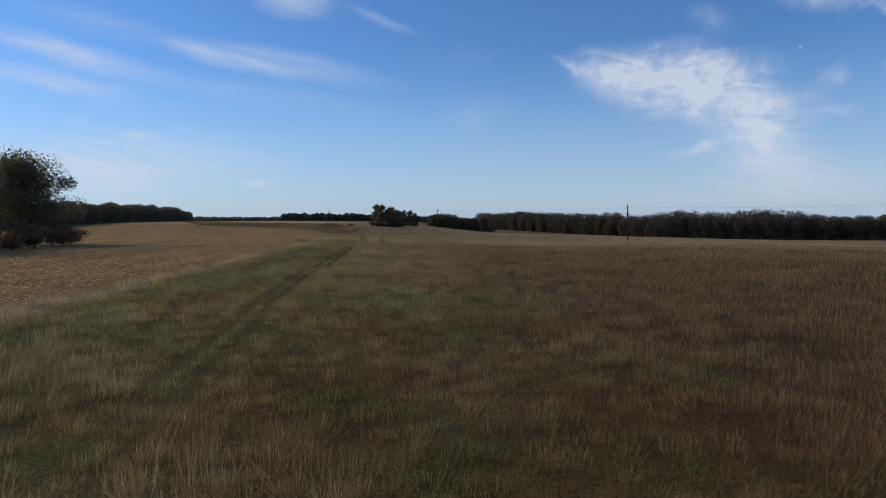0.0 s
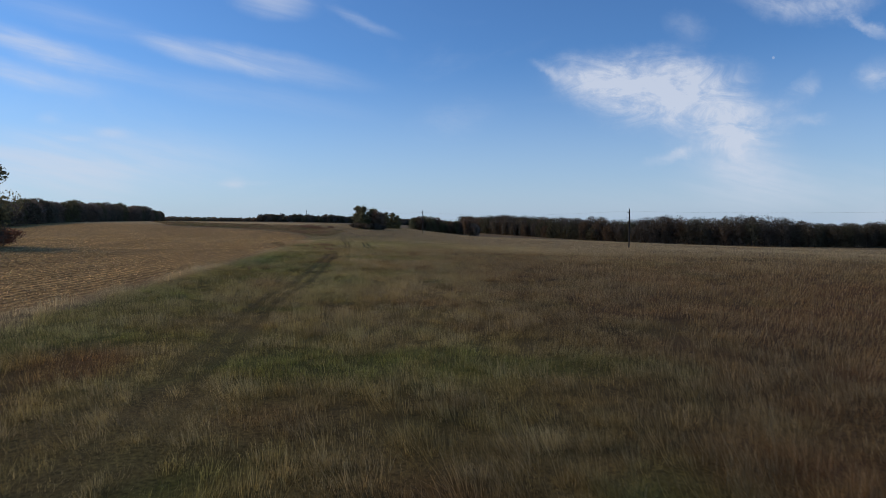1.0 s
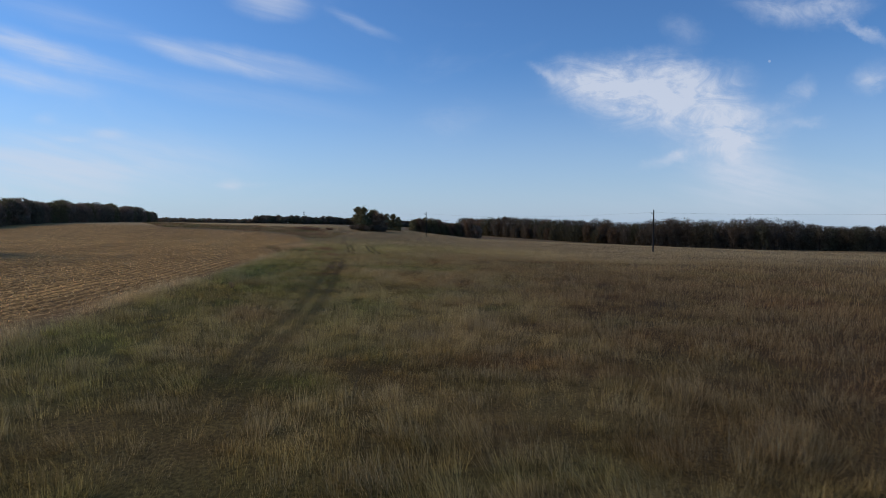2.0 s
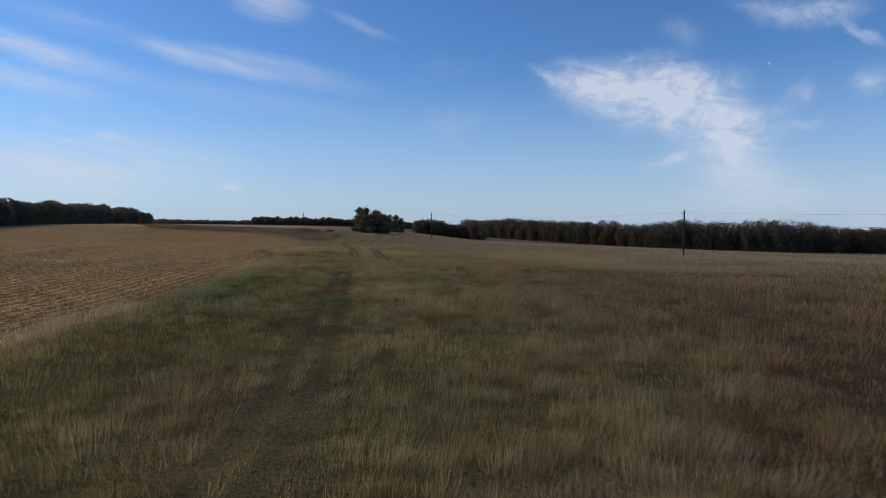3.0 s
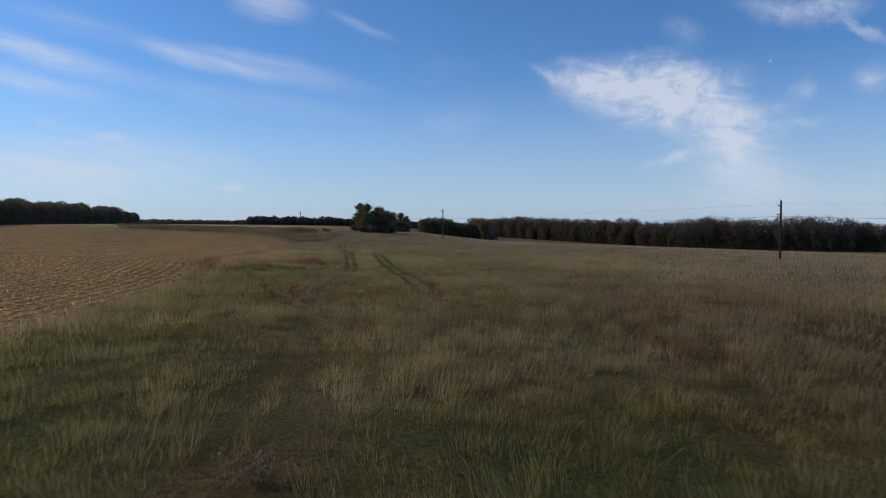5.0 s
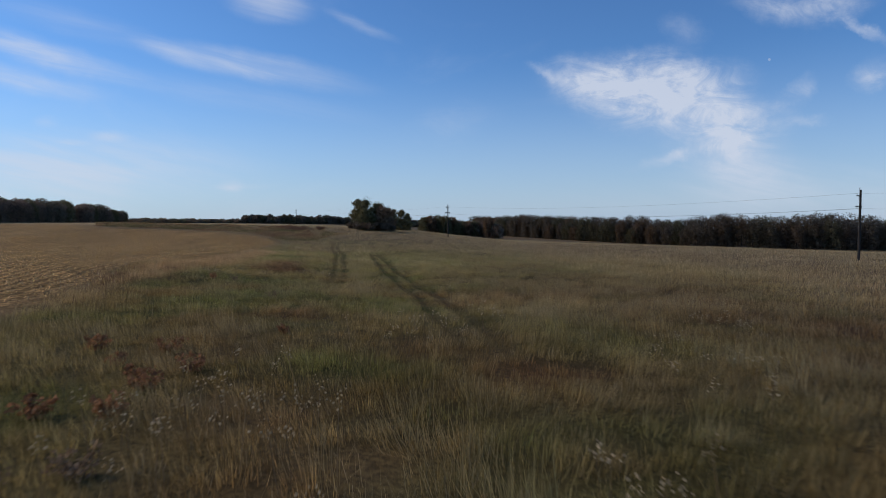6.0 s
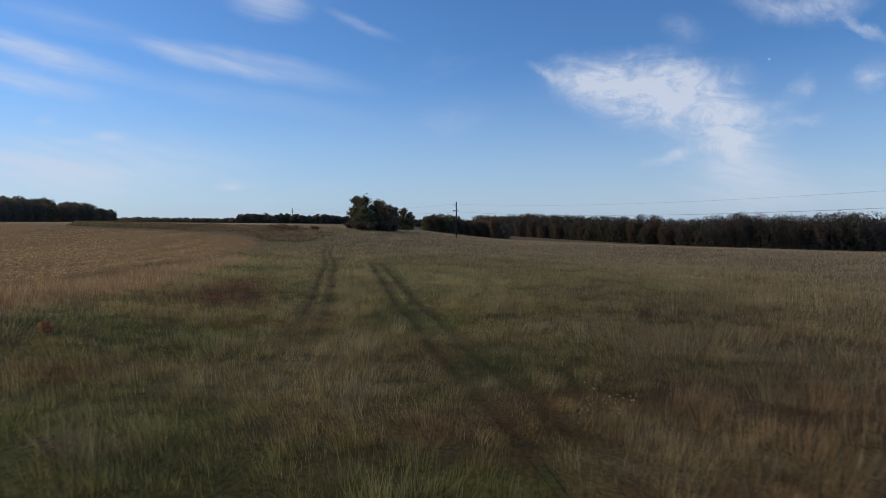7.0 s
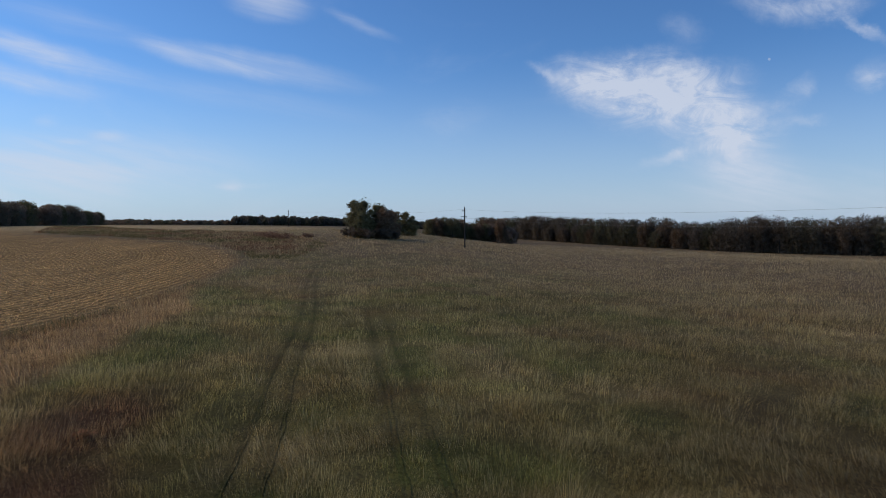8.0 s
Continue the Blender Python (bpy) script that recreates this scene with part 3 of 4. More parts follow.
def sward(name, label, bounds, nearest, furthest, per_m2, tall, wide, tuft, shape):
    """Tufted grass; further from the flight the tufts stand wider apart and are coarser."""
    tx, ty = scatter(*bounds, per_m2 * (7.5 / nearest) ** 2 / tuft)
    far = viewed_from(tx, ty)
    ok = (far >= nearest) & (far < furthest) & (rng.uniform(0, 1, len(tx)) < (nearest / far) ** 2)
    tx, ty, far = tx[ok], ty[ok], far[ok]
    ok = (stubble(tx, ty) < 0.35) & (beyond(tx, ty) < 0.5)
    tx, ty, far = tx[ok], ty[ok], far[ok]
    coarse = np.repeat(far / 7.5, tuft)
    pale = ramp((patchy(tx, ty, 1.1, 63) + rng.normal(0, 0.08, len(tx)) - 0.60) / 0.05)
    vigour = rng.uniform(0.45, 1.35, len(tx)) * (0.55 + 0.9 * patchy(tx, ty, 2.2, 61)) * (0.85 + 0.45 * pale)
    sway, bow = 6.28 * patchy(tx, ty, 5.0, 65) * 1.6, rng.uniform(0.0, 0.45, len(tx))
    ox, oy = (rng.normal(0, 0.15, len(tx) * tuft) * coarse ** 0.7 for _ in range(2))
    x, y = np.repeat(tx, tuft) + ox, np.repeat(ty, tuft) + oy
    worn = wheel_ruts(x, y)
    keep_blade = rng.uniform(0, 1, len(x)) > 0.12 * worn
    green, red, straw = meadow(x, y)
    length = tall * np.repeat(vigour, tuft) * rng.uniform(0.5, 1.15, len(x)) * (1 - 0.74 * worn) * (1 - 0.3 * green + 0.2 * straw - 0.2 * red) * (1 - 0.15 * driven_lane(x, y)) * np.clip(coarse, 1, 12) ** 0.12
    splay = np.arctan2(oy, ox) + rng.normal(0, 0.6, len(x))
    out = np.abs(rng.normal(0.24, 0.18, len(x)))
    b, w = np.repeat(bow, tuft), np.repeat(sway, tuft)
    lx, ly = out * np.cos(splay) + b * np.cos(w), out * np.sin(splay) + b * np.sin(w)
    lean = np.clip(np.hypot(lx, ly) + 0.45 * blob(x, y, LODGED[0], LODGED[1], 2.0, 3.0) + 0.3 * worn, 0, 0.9)
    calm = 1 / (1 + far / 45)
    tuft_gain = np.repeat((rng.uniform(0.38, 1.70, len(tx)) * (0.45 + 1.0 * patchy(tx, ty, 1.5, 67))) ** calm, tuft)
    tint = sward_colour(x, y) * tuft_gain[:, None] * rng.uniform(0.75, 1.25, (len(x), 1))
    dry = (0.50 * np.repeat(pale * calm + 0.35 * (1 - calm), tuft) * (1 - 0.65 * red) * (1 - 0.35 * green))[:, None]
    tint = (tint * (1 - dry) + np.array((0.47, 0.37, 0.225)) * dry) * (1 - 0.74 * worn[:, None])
    k = keep_blade
    width = wide * coarse * rng.uniform(0.6, 1.4, len(x))
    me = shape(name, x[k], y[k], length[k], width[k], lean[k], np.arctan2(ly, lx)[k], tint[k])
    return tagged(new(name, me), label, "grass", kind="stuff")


# painted tip light is weaker near the flight than at low angles farther out
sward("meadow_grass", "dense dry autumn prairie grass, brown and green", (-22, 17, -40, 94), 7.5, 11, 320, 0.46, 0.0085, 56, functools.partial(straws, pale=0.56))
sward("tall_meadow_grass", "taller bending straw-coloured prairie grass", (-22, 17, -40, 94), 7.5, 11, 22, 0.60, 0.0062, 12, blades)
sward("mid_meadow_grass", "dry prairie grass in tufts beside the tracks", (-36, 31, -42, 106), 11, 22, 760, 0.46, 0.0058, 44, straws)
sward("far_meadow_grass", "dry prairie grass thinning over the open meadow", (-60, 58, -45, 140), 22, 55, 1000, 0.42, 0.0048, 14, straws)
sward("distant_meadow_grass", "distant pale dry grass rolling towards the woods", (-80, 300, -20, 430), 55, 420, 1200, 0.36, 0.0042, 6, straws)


def bank_weeds():
    """Dead weeds on the terrace bank and along the field's edge."""
    x, y = scatter(-190, -30, 165, 330, 9)
    n_end = end_of_stubble(x)
    depth = (y - n_end) / np.interp(x, [-190, -120, -60, -35], [24, 52, 62, 50])
    ok = (depth > 0.02 + 0.1 * patchy(x, y, 6, 90)) & (depth < 1) & (x < -34) & (rng.uniform(0, 1, len(x)) < np.clip(4.0 * (patchy(x, y, 8, 91) * (1.15 - 0.3 * depth) - 0.24), 0.12, 1))
    ex, ey = scatter(-36, -10, 62, 142, 34)
    k2 = (weed_strip(ex, ey)[0] > 0.5) & (patchy(ex, ey, 4, 92) > 0.28)
    x, y = np.concatenate([x[ok], ex[k2]]), np.concatenate([y[ok], ey[k2]])
    n = len(x)
    near = y < 145
    length = np.where(near, 0.42, 0.66) * rng.uniform(0.5, 1.2, n) * (0.35 + 1.2 * patchy(x, y, 5, 93))
    mixed = (0.6 * patchy(x, y, 9, 94) + 0.4 * patchy(x, y, 3, 89))[:, None]
    tint = np.where(mixed > 0.56, np.array((0.21, 0.115, 0.065)), np.where(mixed > 0.47, np.array((0.33, 0.235, 0.125)), np.array((0.15, 0.128, 0.055))))
    tan = (near & (weed_strip(x, y)[1] > 0.5))[:, None]
    tint = np.where(tan, np.array((0.46, 0.285, 0.135)), tint) * rng.uniform(0.6, 1.3, (n, 1))
    me = blades("bank_weeds", x, y, length, np.where(near, 0.02, 0.085) * rng.uniform(0.6, 1.4, n), np.clip(np.abs(rng.normal(0.4, 0.25, n)), 0, 0.9), rng.uniform(0, 6.28, n), tint)
    tagged(new("bank_weeds", me), "tall dead brown weeds on the terrace bank", "weeds", kind="stuff")


bank_weeds()


def seed_heads():
    """Pale fluffy seed heads on thin dead stems, in drifts."""
    drifts = ((-7.1, 50.9), (-7.8, 49.7), (-6.9, 49.3), (-6.3, 49.2), (-0.7, 53.1), (-0.5, 51.8), (1.5, 57.7), (-2.9, 47.6), (-7.8, 48.2), (-5.4, 57.4), (-5.4, 55.7), (-4.5, 58.2), (-18.8, 80.5), (-13.4, 81.9), (-3.5, 59.7), (-4.7, 72.2))
    cx, cy = (np.array([d[k] for d in drifts]) for k in (0, 1))
    which = rng.integers(0, len(cx), 96)
    x, y = cx[which] + rng.normal(0, 0.55, 96), cy[which] + rng.normal(0, 0.7, 96)
    h = rng.uniform(0.45, 0.85, 96)
    z = land(x, y)
    vs, fs, ts, base = [], [], [], 0
    for i in range(96):
        lean = rng.normal(0, 0.08, 2)
        top = np.array((x[i] + lean[0], y[i] + lean[1], z[i] + h[i]))
        v, f = tube([(x[i], y[i], z[i] - 0.03), tuple(top)], [0.006, 0.004], 3, False)
        v = np.array([tuple(p) for p in v])
        f = np.array([q for a, b, c, d in f for q in ((a, b, c), (a, c, d))])
        v2, f2, t2 = leaf_masses(top + rng.normal(0, 0.055, (12, 3)), rng.uniform(0.008, 0.018, 12), (0.66, 0.53, 0.33))
        vs += [v, v2]
        fs += [f + base, f2 + base + len(v)]
        ts += [np.tile((0.22, 0.16, 0.09), (len(v), 1)), t2]
        base += len(v) + len(v2)
    me = mesh_from("seed_heads", np.concatenate(vs), np.concatenate(fs), BLADE, np.concatenate(ts))
    tagged(new("seed_heads", me), "pale fluffy seed heads on dead stems in the meadow", "wildflowers", kind="stuff")


def residue():
    """Corn leaves and broken stalks lying on the harvested ground."""
    x, y = scatter(-105, 0, -45, 232, 14)
    off = edge_of_stubble(y) - x
    ok = (stubble(x, y) > 0.5) & (rng.uniform(0, 1, len(x)) < np.clip(10 / (off + 2), 0.04, 1) * np.clip(0.4 + off / 1.8, 0, 1) * ramp((225 - y) / 12) * (0.62 + 0.38 * np.sin((row_distance(x, y) + 0.5 * patchy(x, y, 3, 56)) * 2 * np.pi / 0.76)) * (0.5 + 1.1 * patchy(off * 2.0, y * 0.12, 3, 57)))
    x, y, off = x[ok], y[ok], off[ok]
    n = len(x)
    size = rng.uniform(0.07, 0.24, n) * (1 + off / 45)
    wide = rng.uniform(0.014, 0.036, n) * (1 + off / 26)
    along = np.arctan2(row_distance(x + 0.5, y) - row_distance(x - 0.5, y), -(row_distance(x, y + 0.5) - row_distance(x, y - 0.5)))
    turn = np.where(rng.uniform(0, 1, n) < 0.5, along + rng.normal(0, 0.35, n), rng.uniform(0, 2 * np.pi, n))
    tilt = rng.normal(0, 0.28, n)
    c, s = np.cos(turn), np.sin(turn)
    z = land(x, y) + 0.03 + np.abs(tilt) * size * 0.5
    ax, ay, az_ = c * size / 2, s * size / 2, tilt * size / 2
    bx, by = -s * wide / 2, c * wide / 2
    curl = rng.uniform(0.0, 0.08, n)
    v = np.stack([np.stack([x - ax - bx, y - ay - by, z - az_], 1), np.stack([x - ax + bx, y - ay + by, z - az_], 1),
                  np.stack([x + bx, y + by, z + curl], 1), np.stack([x - bx, y - by, z + curl], 1),
                  np.stack([x + ax + bx * 0.5, y + ay + by * 0.5, z + az_], 1), np.stack([x + ax - bx * 0.5, y + ay - by * 0.5, z + az_], 1)], 1).reshape(-1, 3)
    o = (np.arange(n) * 6)[:, None]
    faces = np.concatenate([o + np.array([0, 1, 2, 3]), o + np.array([3, 2, 4, 5])], 0)
    t = np.array((0.76, 0.485, 0.185)) * (1 + (rng.choice((0.3, 0.6, 1.05, 1.5), (n, 1), p=(0.22, 0.25, 0.28, 0.25)) - 0.9) * np.exp(-off / 60)[:, None]) * (0.70 + 0.6 * patchy(off * 2.0, y * 0.12, 3, 58))[:, None]
    me = mesh_from("corn_residue", v, faces, HUSK, np.repeat(t, 6, axis=0))
    tagged(new("corn_residue", me), "broken tan corn leaves and stalks on harvested ground", "crop residue", kind="stuff")


def stubs():
    """Cut stalks standing in rows, 0.76 m apart, along the field's edge."""
    x, y = scatter(-80, -2, -44, 225, 9)
    nearest_row = np.abs((row_distance(x, y) / 0.76 - 0.25 + 0.5) % 1.0 - 0.5) * 0.76
    off = edge_of_stubble(y) - x
    ok = (stubble(x, y) > 0.6) & (nearest_row < 0.08) & (off < 36) & (rng.uniform(0, 1, len(x)) < np.clip(1.2 - off / 40, 0, 1))
    x, y = x[ok], y[ok]
    n = len(x)
    h, r = rng.uniform(0.05, 0.15, n), rng.uniform(0.012, 0.02, n) * (1 + np.clip(edge_of_stubble(y) - x, 0, 40) / 40)
    lx, ly = rng.normal(0, 0.18, n) * h, rng.normal(0, 0.18, n) * h
    z = land(x, y) - 0.02
    v = []
    for level in (0, 1):
        for w in (0, 2.094, 4.189):
            v.append(np.stack([x + lx * level + r * math.cos(w), y + ly * level + r * math.sin(w), z + h * level], 1))
    v = np.stack(v, 1).reshape(-1, 3)
    o = (np.arange(n) * 6)[:, None]
    faces = np.concatenate([o + np.array([0, 1, 4, 3]), o + np.array([1, 2, 5, 4]), o + np.array([2, 0, 3, 5])], 0)
    t = np.array((0.62, 0.46, 0.24)) * rng.uniform(0.6, 1.2, (n, 1))
    me = mesh_from("corn_stubble", v, faces, HUSK, np.repeat(t, 6, axis=0))
    tagged(new("corn_stubble", me), "rows of cut corn stalks standing in the harvested field", "stubble", kind="stuff")


residue()
stubs()

# ---------------------------------------------------------------- trees


def leaf_cloud(centres, radii, count, size, tint, spread_tint=0.25, flat=0.8):
    """Small leaf-clump triangles scattered through overlapping clumps, denser towards the outside."""
    which = rng.integers(0, len(centres), count)
    c, r = centres[which], radii[which]
    d = rng.normal(0, 1, (count, 3))
    d *= (0.92 * rng.uniform(0, 1, count) ** 0.36 / np.linalg.norm(d, axis=1))[:, None]
    p = c + d * r[:, None] * np.array((1, 1, flat))
    a = rng.normal(0, 1, (count, 3))
    a /= np.linalg.norm(a, axis=1)[:, None]
    b = np.cross(a, rng.normal(0, 1, (count, 3)))
    b /= np.linalg.norm(b, axis=1)[:, None] + 1e-6
    depth = np.linalg.norm(d, axis=1)
    s = (size * rng.uniform(0.7, 1.3, count) * np.clip(1.7 - 1.1 * depth, 0.62, 1.7))[:, None]
    v = np.stack([p - a * s * 0.6, p + b * s * 0.55, p + a * s * 0.7, p - b * s * 0.5], 1).reshape(-1, 3)
    clump_gain = rng.uniform(1 - spread_tint, 1 + spread_tint, (len(centres), 1))[which]
    t = np.asarray(tint) * clump_gain * rng.uniform(0.85, 1.15, (count, 1))
    faces = np.arange(count * 4).reshape(-1, 4)
    return v, faces, np.repeat(t, 4, axis=0)


PHI = (1 + 5 ** 0.5) / 2
ICO_V = np.array([(-1, PHI, 0), (1, PHI, 0), (-1, -PHI, 0), (1, -PHI, 0), (0, -1, PHI), (0, 1, PHI),
                  (0, -1, -PHI), (0, 1, -PHI), (PHI, 0, -1), (PHI, 0, 1), (-PHI, 0, -1), (-PHI, 0, 1)]) / math.hypot(1, PHI)
ICO_F = np.array([(0, 11, 5), (0, 5, 1), (0, 1, 7), (0, 7, 10), (0, 10, 11), (1, 5, 9), (5, 11, 4), (11, 10, 2), (10, 7, 6), (7, 1, 8),
                  (3, 9, 4), (3, 4, 2), (3, 2, 6), (3, 6, 8), (3, 8, 9), (4, 9, 5), (2, 4, 11), (6, 2, 10), (8, 6, 7), (9, 8, 1)])


def leaf_masses(centres, radii, tint, flat=0.8):
    """The dense inside of each clump, a small rough lump; its triangles as doubled-corner quads."""
    n = len(centres)
    jitter = rng.uniform(0.65, 1.2, (n, 12, 1))
    v = centres[:, None, :] + ICO_V[None] * jitter * radii[:, None, None] * np.array((1, 1, flat))
    f = (ICO_F[None] + 12 * np.arange(n)[:, None, None]).reshape(-1, 3)
    t = np.asarray(tint) * rng.uniform(0.88, 1.06, (n, 1))
    return v.reshape(-1, 3), f, np.repeat(t, 12, axis=0)


def crown_mesh(name, clouds, masses):
    """One crown from leaf quads, split into triangles, and inner masses."""
    vs, fs, ts, base = [], [], [], 0
    for v, f, t in clouds + masses:
        f = np.asarray(f)
        if f.shape[1] == 4:
            f = np.concatenate([f[:, [0, 1, 2]], f[:, [0, 2, 3]]], 0)
        vs.append(v)
        fs.append(f + base)
        ts.append(t)
        base += len(v)
    return mesh_from(name, np.concatenate(vs), np.concatenate(fs), LEAF, np.concatenate(ts))


def skeleton_of_tree(height, spread_r, limbs, low=0.25):
    """Trunk path, limb paths and clump centres of a broad tree at the origin."""
    lean = rng.normal(0, 0.03 * height, 2)
    trunk = [(lean[0] * s, lean[1] * s, height * 0.82 * s - 0.3 * (s == 0)) for s in (0, 0.3, 0.6, 0.85, 1.0)]
    paths, tips = [], []
    for i in range(limbs):
        s = low + (0.92 - low) * (i + rng.uniform(0, 0.8)) / limbs
        w = i * 2.4 + rng.uniform(-0.5, 0.5)
        reach = spread_r * (1.05 - 0.75 * max(0, s - 0.45) / 0.55) * rng.uniform(0.65, 1.05) * (0.75 + 0.25 * min(1, s / 0.4))
        a = Vector((lean[0] * s, lean[1] * s, height * 0.82 * s))
        tip = a + Vector((math.cos(w) * reach, math.sin(w) * reach, height * rng.uniform(0.08, 0.22)))
        bend = a.lerp(tip, 0.5) + Vector((0, 0, -0.04 * height))
        paths.append((a, bend, tip))
        tips += [tip, a.lerp(tip, 0.62) + Vector((0, 0, height * 0.05)), a.lerp(tip, 0.3) + Vector((0, 0, height * 0.03))]
    tips.append(Vector((lean[0], lean[1], height * 0.90)))
    if low < 0.12:      # skirts of foliage down to the ground
        tips += [Vector((math.cos(w) * spread_r * 0.55, math.sin(w) * spread_r * 0.55, height * 0.09)) for w in (0.3, 1.6, 2.8, 4.1, 5.4)]
    return trunk, paths, tips


def make_tree(name, height, spread_r, tint, label, leaves=2500, leaf=0.34, limbs=13, low=0.2, clump=0.42, group=""):
    """A broad tree: trunk, limbs and a loose crown."""
    trunk, paths, tips = skeleton_of_tree(height, spread_r, limbs, low)
    tree = tagged(new(name), label, "tree", group)
    girth = height * 0.02
    part("trunk", solid("trunk", [tube(trunk, [girth * 1.3, girth, girth * 0.75, girth * 0.5, girth * 0.25], 8)], BARK), tree)
    for p in paths:
        mid = [p[0], p[1], p[2]]
        twigs = [tube(mid, [girth * 0.42, girth * 0.26, girth * 0.1], 5)]
        for _ in range(5):
            s = rng.uniform(0.35, 1.0)
            a = p[0].lerp(p[2], s)
            b = a + Vector(rng.normal(0, 0.045 * height, 3)) + Vector((0, 0, 0.04 * height))
            twigs.append(tube([a, b], [girth * 0.12, girth * 0.04], 3, False))
        part("limb", solid("limb", twigs, BARK), tree)
    centres = np.array([tuple(t) for t in tips])
    radii = clump * spread_r * rng.uniform(0.6, 1.2, len(centres))
    v, f, t = leaf_cloud(centres, radii, int(leaves * 1.8), leaf * 0.8, tint)
    part("crown", crown_mesh("crown", [(v, f, t)], [leaf_masses(centres, radii * 0.45, np.asarray(tint) * 0.9)] if leaves < 4000 else []), tree)
    return tree


def wood_crown(x, y, z, h, r, count, leaf, colour):
    """A far crown: leaves over an uneven dome that reaches to the ground, round a dense heart."""
    turn, lift = rng.uniform(0, 2 * np.pi, count), rng.uniform(0.0, 1.0, count) ** 0.8
    up = np.clip((lift - 0.4) / 0.6, 0, 1)
    wide = np.sqrt(np.clip(1 - up ** 2, 0, 1)) * (0.8 + 0.2 * lift)
    p1, p2, p3 = rng.uniform(0, 6.28, 3)
    lumps = 1 + 0.10 * np.sin(3 * turn + p1 + 5 * lift) + 0.09 * np.sin(5 * turn + p2 - 9 * lift) + 0.07 * np.sin(2 * turn + p3 + 16 * lift)
    inset = np.where(rng.uniform(0, 1, count) < 0.68, rng.uniform(0.86, 1.02, count), rng.uniform(0.35, 0.86, count))
    p = np.stack([x + np.cos(turn) * r * wide * lumps * inset, y + np.sin(turn) * r * wide * lumps * inset, z + h * (0.42 * np.minimum(lift / 0.4, 1) + 0.56 * up * (0.72 + 0.28 * lumps) * inset)], 1)
    a = rng.normal(0, 1, (count, 3))
    a /= np.linalg.norm(a, axis=1)[:, None]
    b = np.cross(a, rng.normal(0, 1, (count, 3)))
    b /= np.linalg.norm(b, axis=1)[:, None] + 1e-6
    size = (leaf * rng.uniform(0.6, 1.3, count) * np.where(inset < 0.86, 1.9, 1.0))[:, None]
    v = np.stack([p - a * size * 0.6 - b * size * 0.4, p + b * size * 0.75, p + a * size * 0.7 - b * size * 0.35], 1).reshape(-1, 3)
    f = np.arange(count * 3).reshape(-1, 3)
    t = np.repeat(np.asarray(colour) * rng.uniform(0.85, 1.15, (count, 1)) * (0.9 + 0.2 * np.sin(4 * turn + p2 + 7 * lift))[:, None], 3, axis=0)
    return v, f, t


def make_far_tree(height, spread_r, tint, label, group, count=900, leaf=0.5):
    """A tree seen from a few hundred metres: tapered trunk and an uneven crown."""
    tree = tagged(new("tree"), label, "tree", group)
    girth = height * 0.02
    part("trunk", solid("trunk", [tube([(0, 0, -0.3), (0.1, 0, height * 0.4), (0, 0.1, height * 0.8)], [girth * 1.3, girth, girth * 0.4], 6)], BARK), tree)
    v, f, t = wood_crown(0, 0, 0, height, spread_r, count, leaf, tint)
    part("crown", mesh_from("crown", v, f, LEAF, t), tree)
    return tree


def stand(tree, x, y, turn=0.0, sink=0.1):
    tree.matrix_basis = Matrix.LocRotScale((x, y, float(land(np.array([x]), np.array([y]))[0]) - sink), Euler((0, 0, turn)), None)
    return tree


def plant_again(tree, x, y, turn, scale):
    z = float(land(np.array([x]), np.array([y]))[0]) - 0.1
    m = Matrix.LocRotScale((x, y, z), Euler((0, 0, turn)), None)
    c = copy_thing(tree, m)
    c.matrix_basis = m @ Matrix.Diagonal((scale, scale, scale * 1.0, 1))
    return c


# leaf tones lifted to put distance haze into the tint
OAK, RUSSET, OLIVE, BARE = (0.165, 0.145, 0.074), (0.225, 0.148, 0.090), (0.185, 0.165, 0.080), (0.235, 0.175, 0.128)

# the tree island in the meadow
rng = np.random.default_rng(12)
ISLAND = ((-35.6, 262, 11.6, 2.6, OAK, 0.0), (-32.6, 259, 11.0, 4.0, OAK, 1.0), (-29.0, 262, 10.2, 3.6, OLIVE, 2.0),
          (-26.4, 258, 9.0, 3.2, RUSSET, 3.0), (-31.8, 255, 7.5, 3.4, OLIVE, 4.0), (-24.4, 262, 8.8, 2.8, RUSSET, 5.0))
for x, y, h, r, tint, turn in ISLAND:
    stand(make_tree("tree", h, r, tint, "dark autumn oak in a small island of trees on the meadow", 3800, 0.32, 16, 0.06, 0.56, "trees of the island"), x, y, turn)
for x, y, h, r, tint, turn in ((-28, 318, 9.4, 3.0, OAK, 0.0), (-24.5, 322, 9.8, 3.2, OAK, 2.0), (-22.0, 328, 8.4, 2.6, OLIVE, 1.0)):
    stand(make_tree("tree", h, r, tint, "dark green broadleaf tree behind the island of trees", 2200, 0.36, 14, 0.06, 0.55, "trees behind the island"), x, y, turn)

# hedgerow beyond the poles
for i in range(16):
    x = -15 + 2.9 * i + rng.uniform(-1.2, 1.2)
    stand(make_far_tree(rng.uniform(9.0, 11.5) * (1.25 if i == 13 else 1.0), rng.uniform(4.0, 5.2) * (0.75 if i == 13 else 1.0), (OAK, RUSSET, OLIVE, BARE)[i % 4], "autumn tree in a hedgerow beyond the meadow", "hedgerow trees", 2200, 0.42), x, 418 + rng.uniform(-6, 8) + 0.3 * i, i)

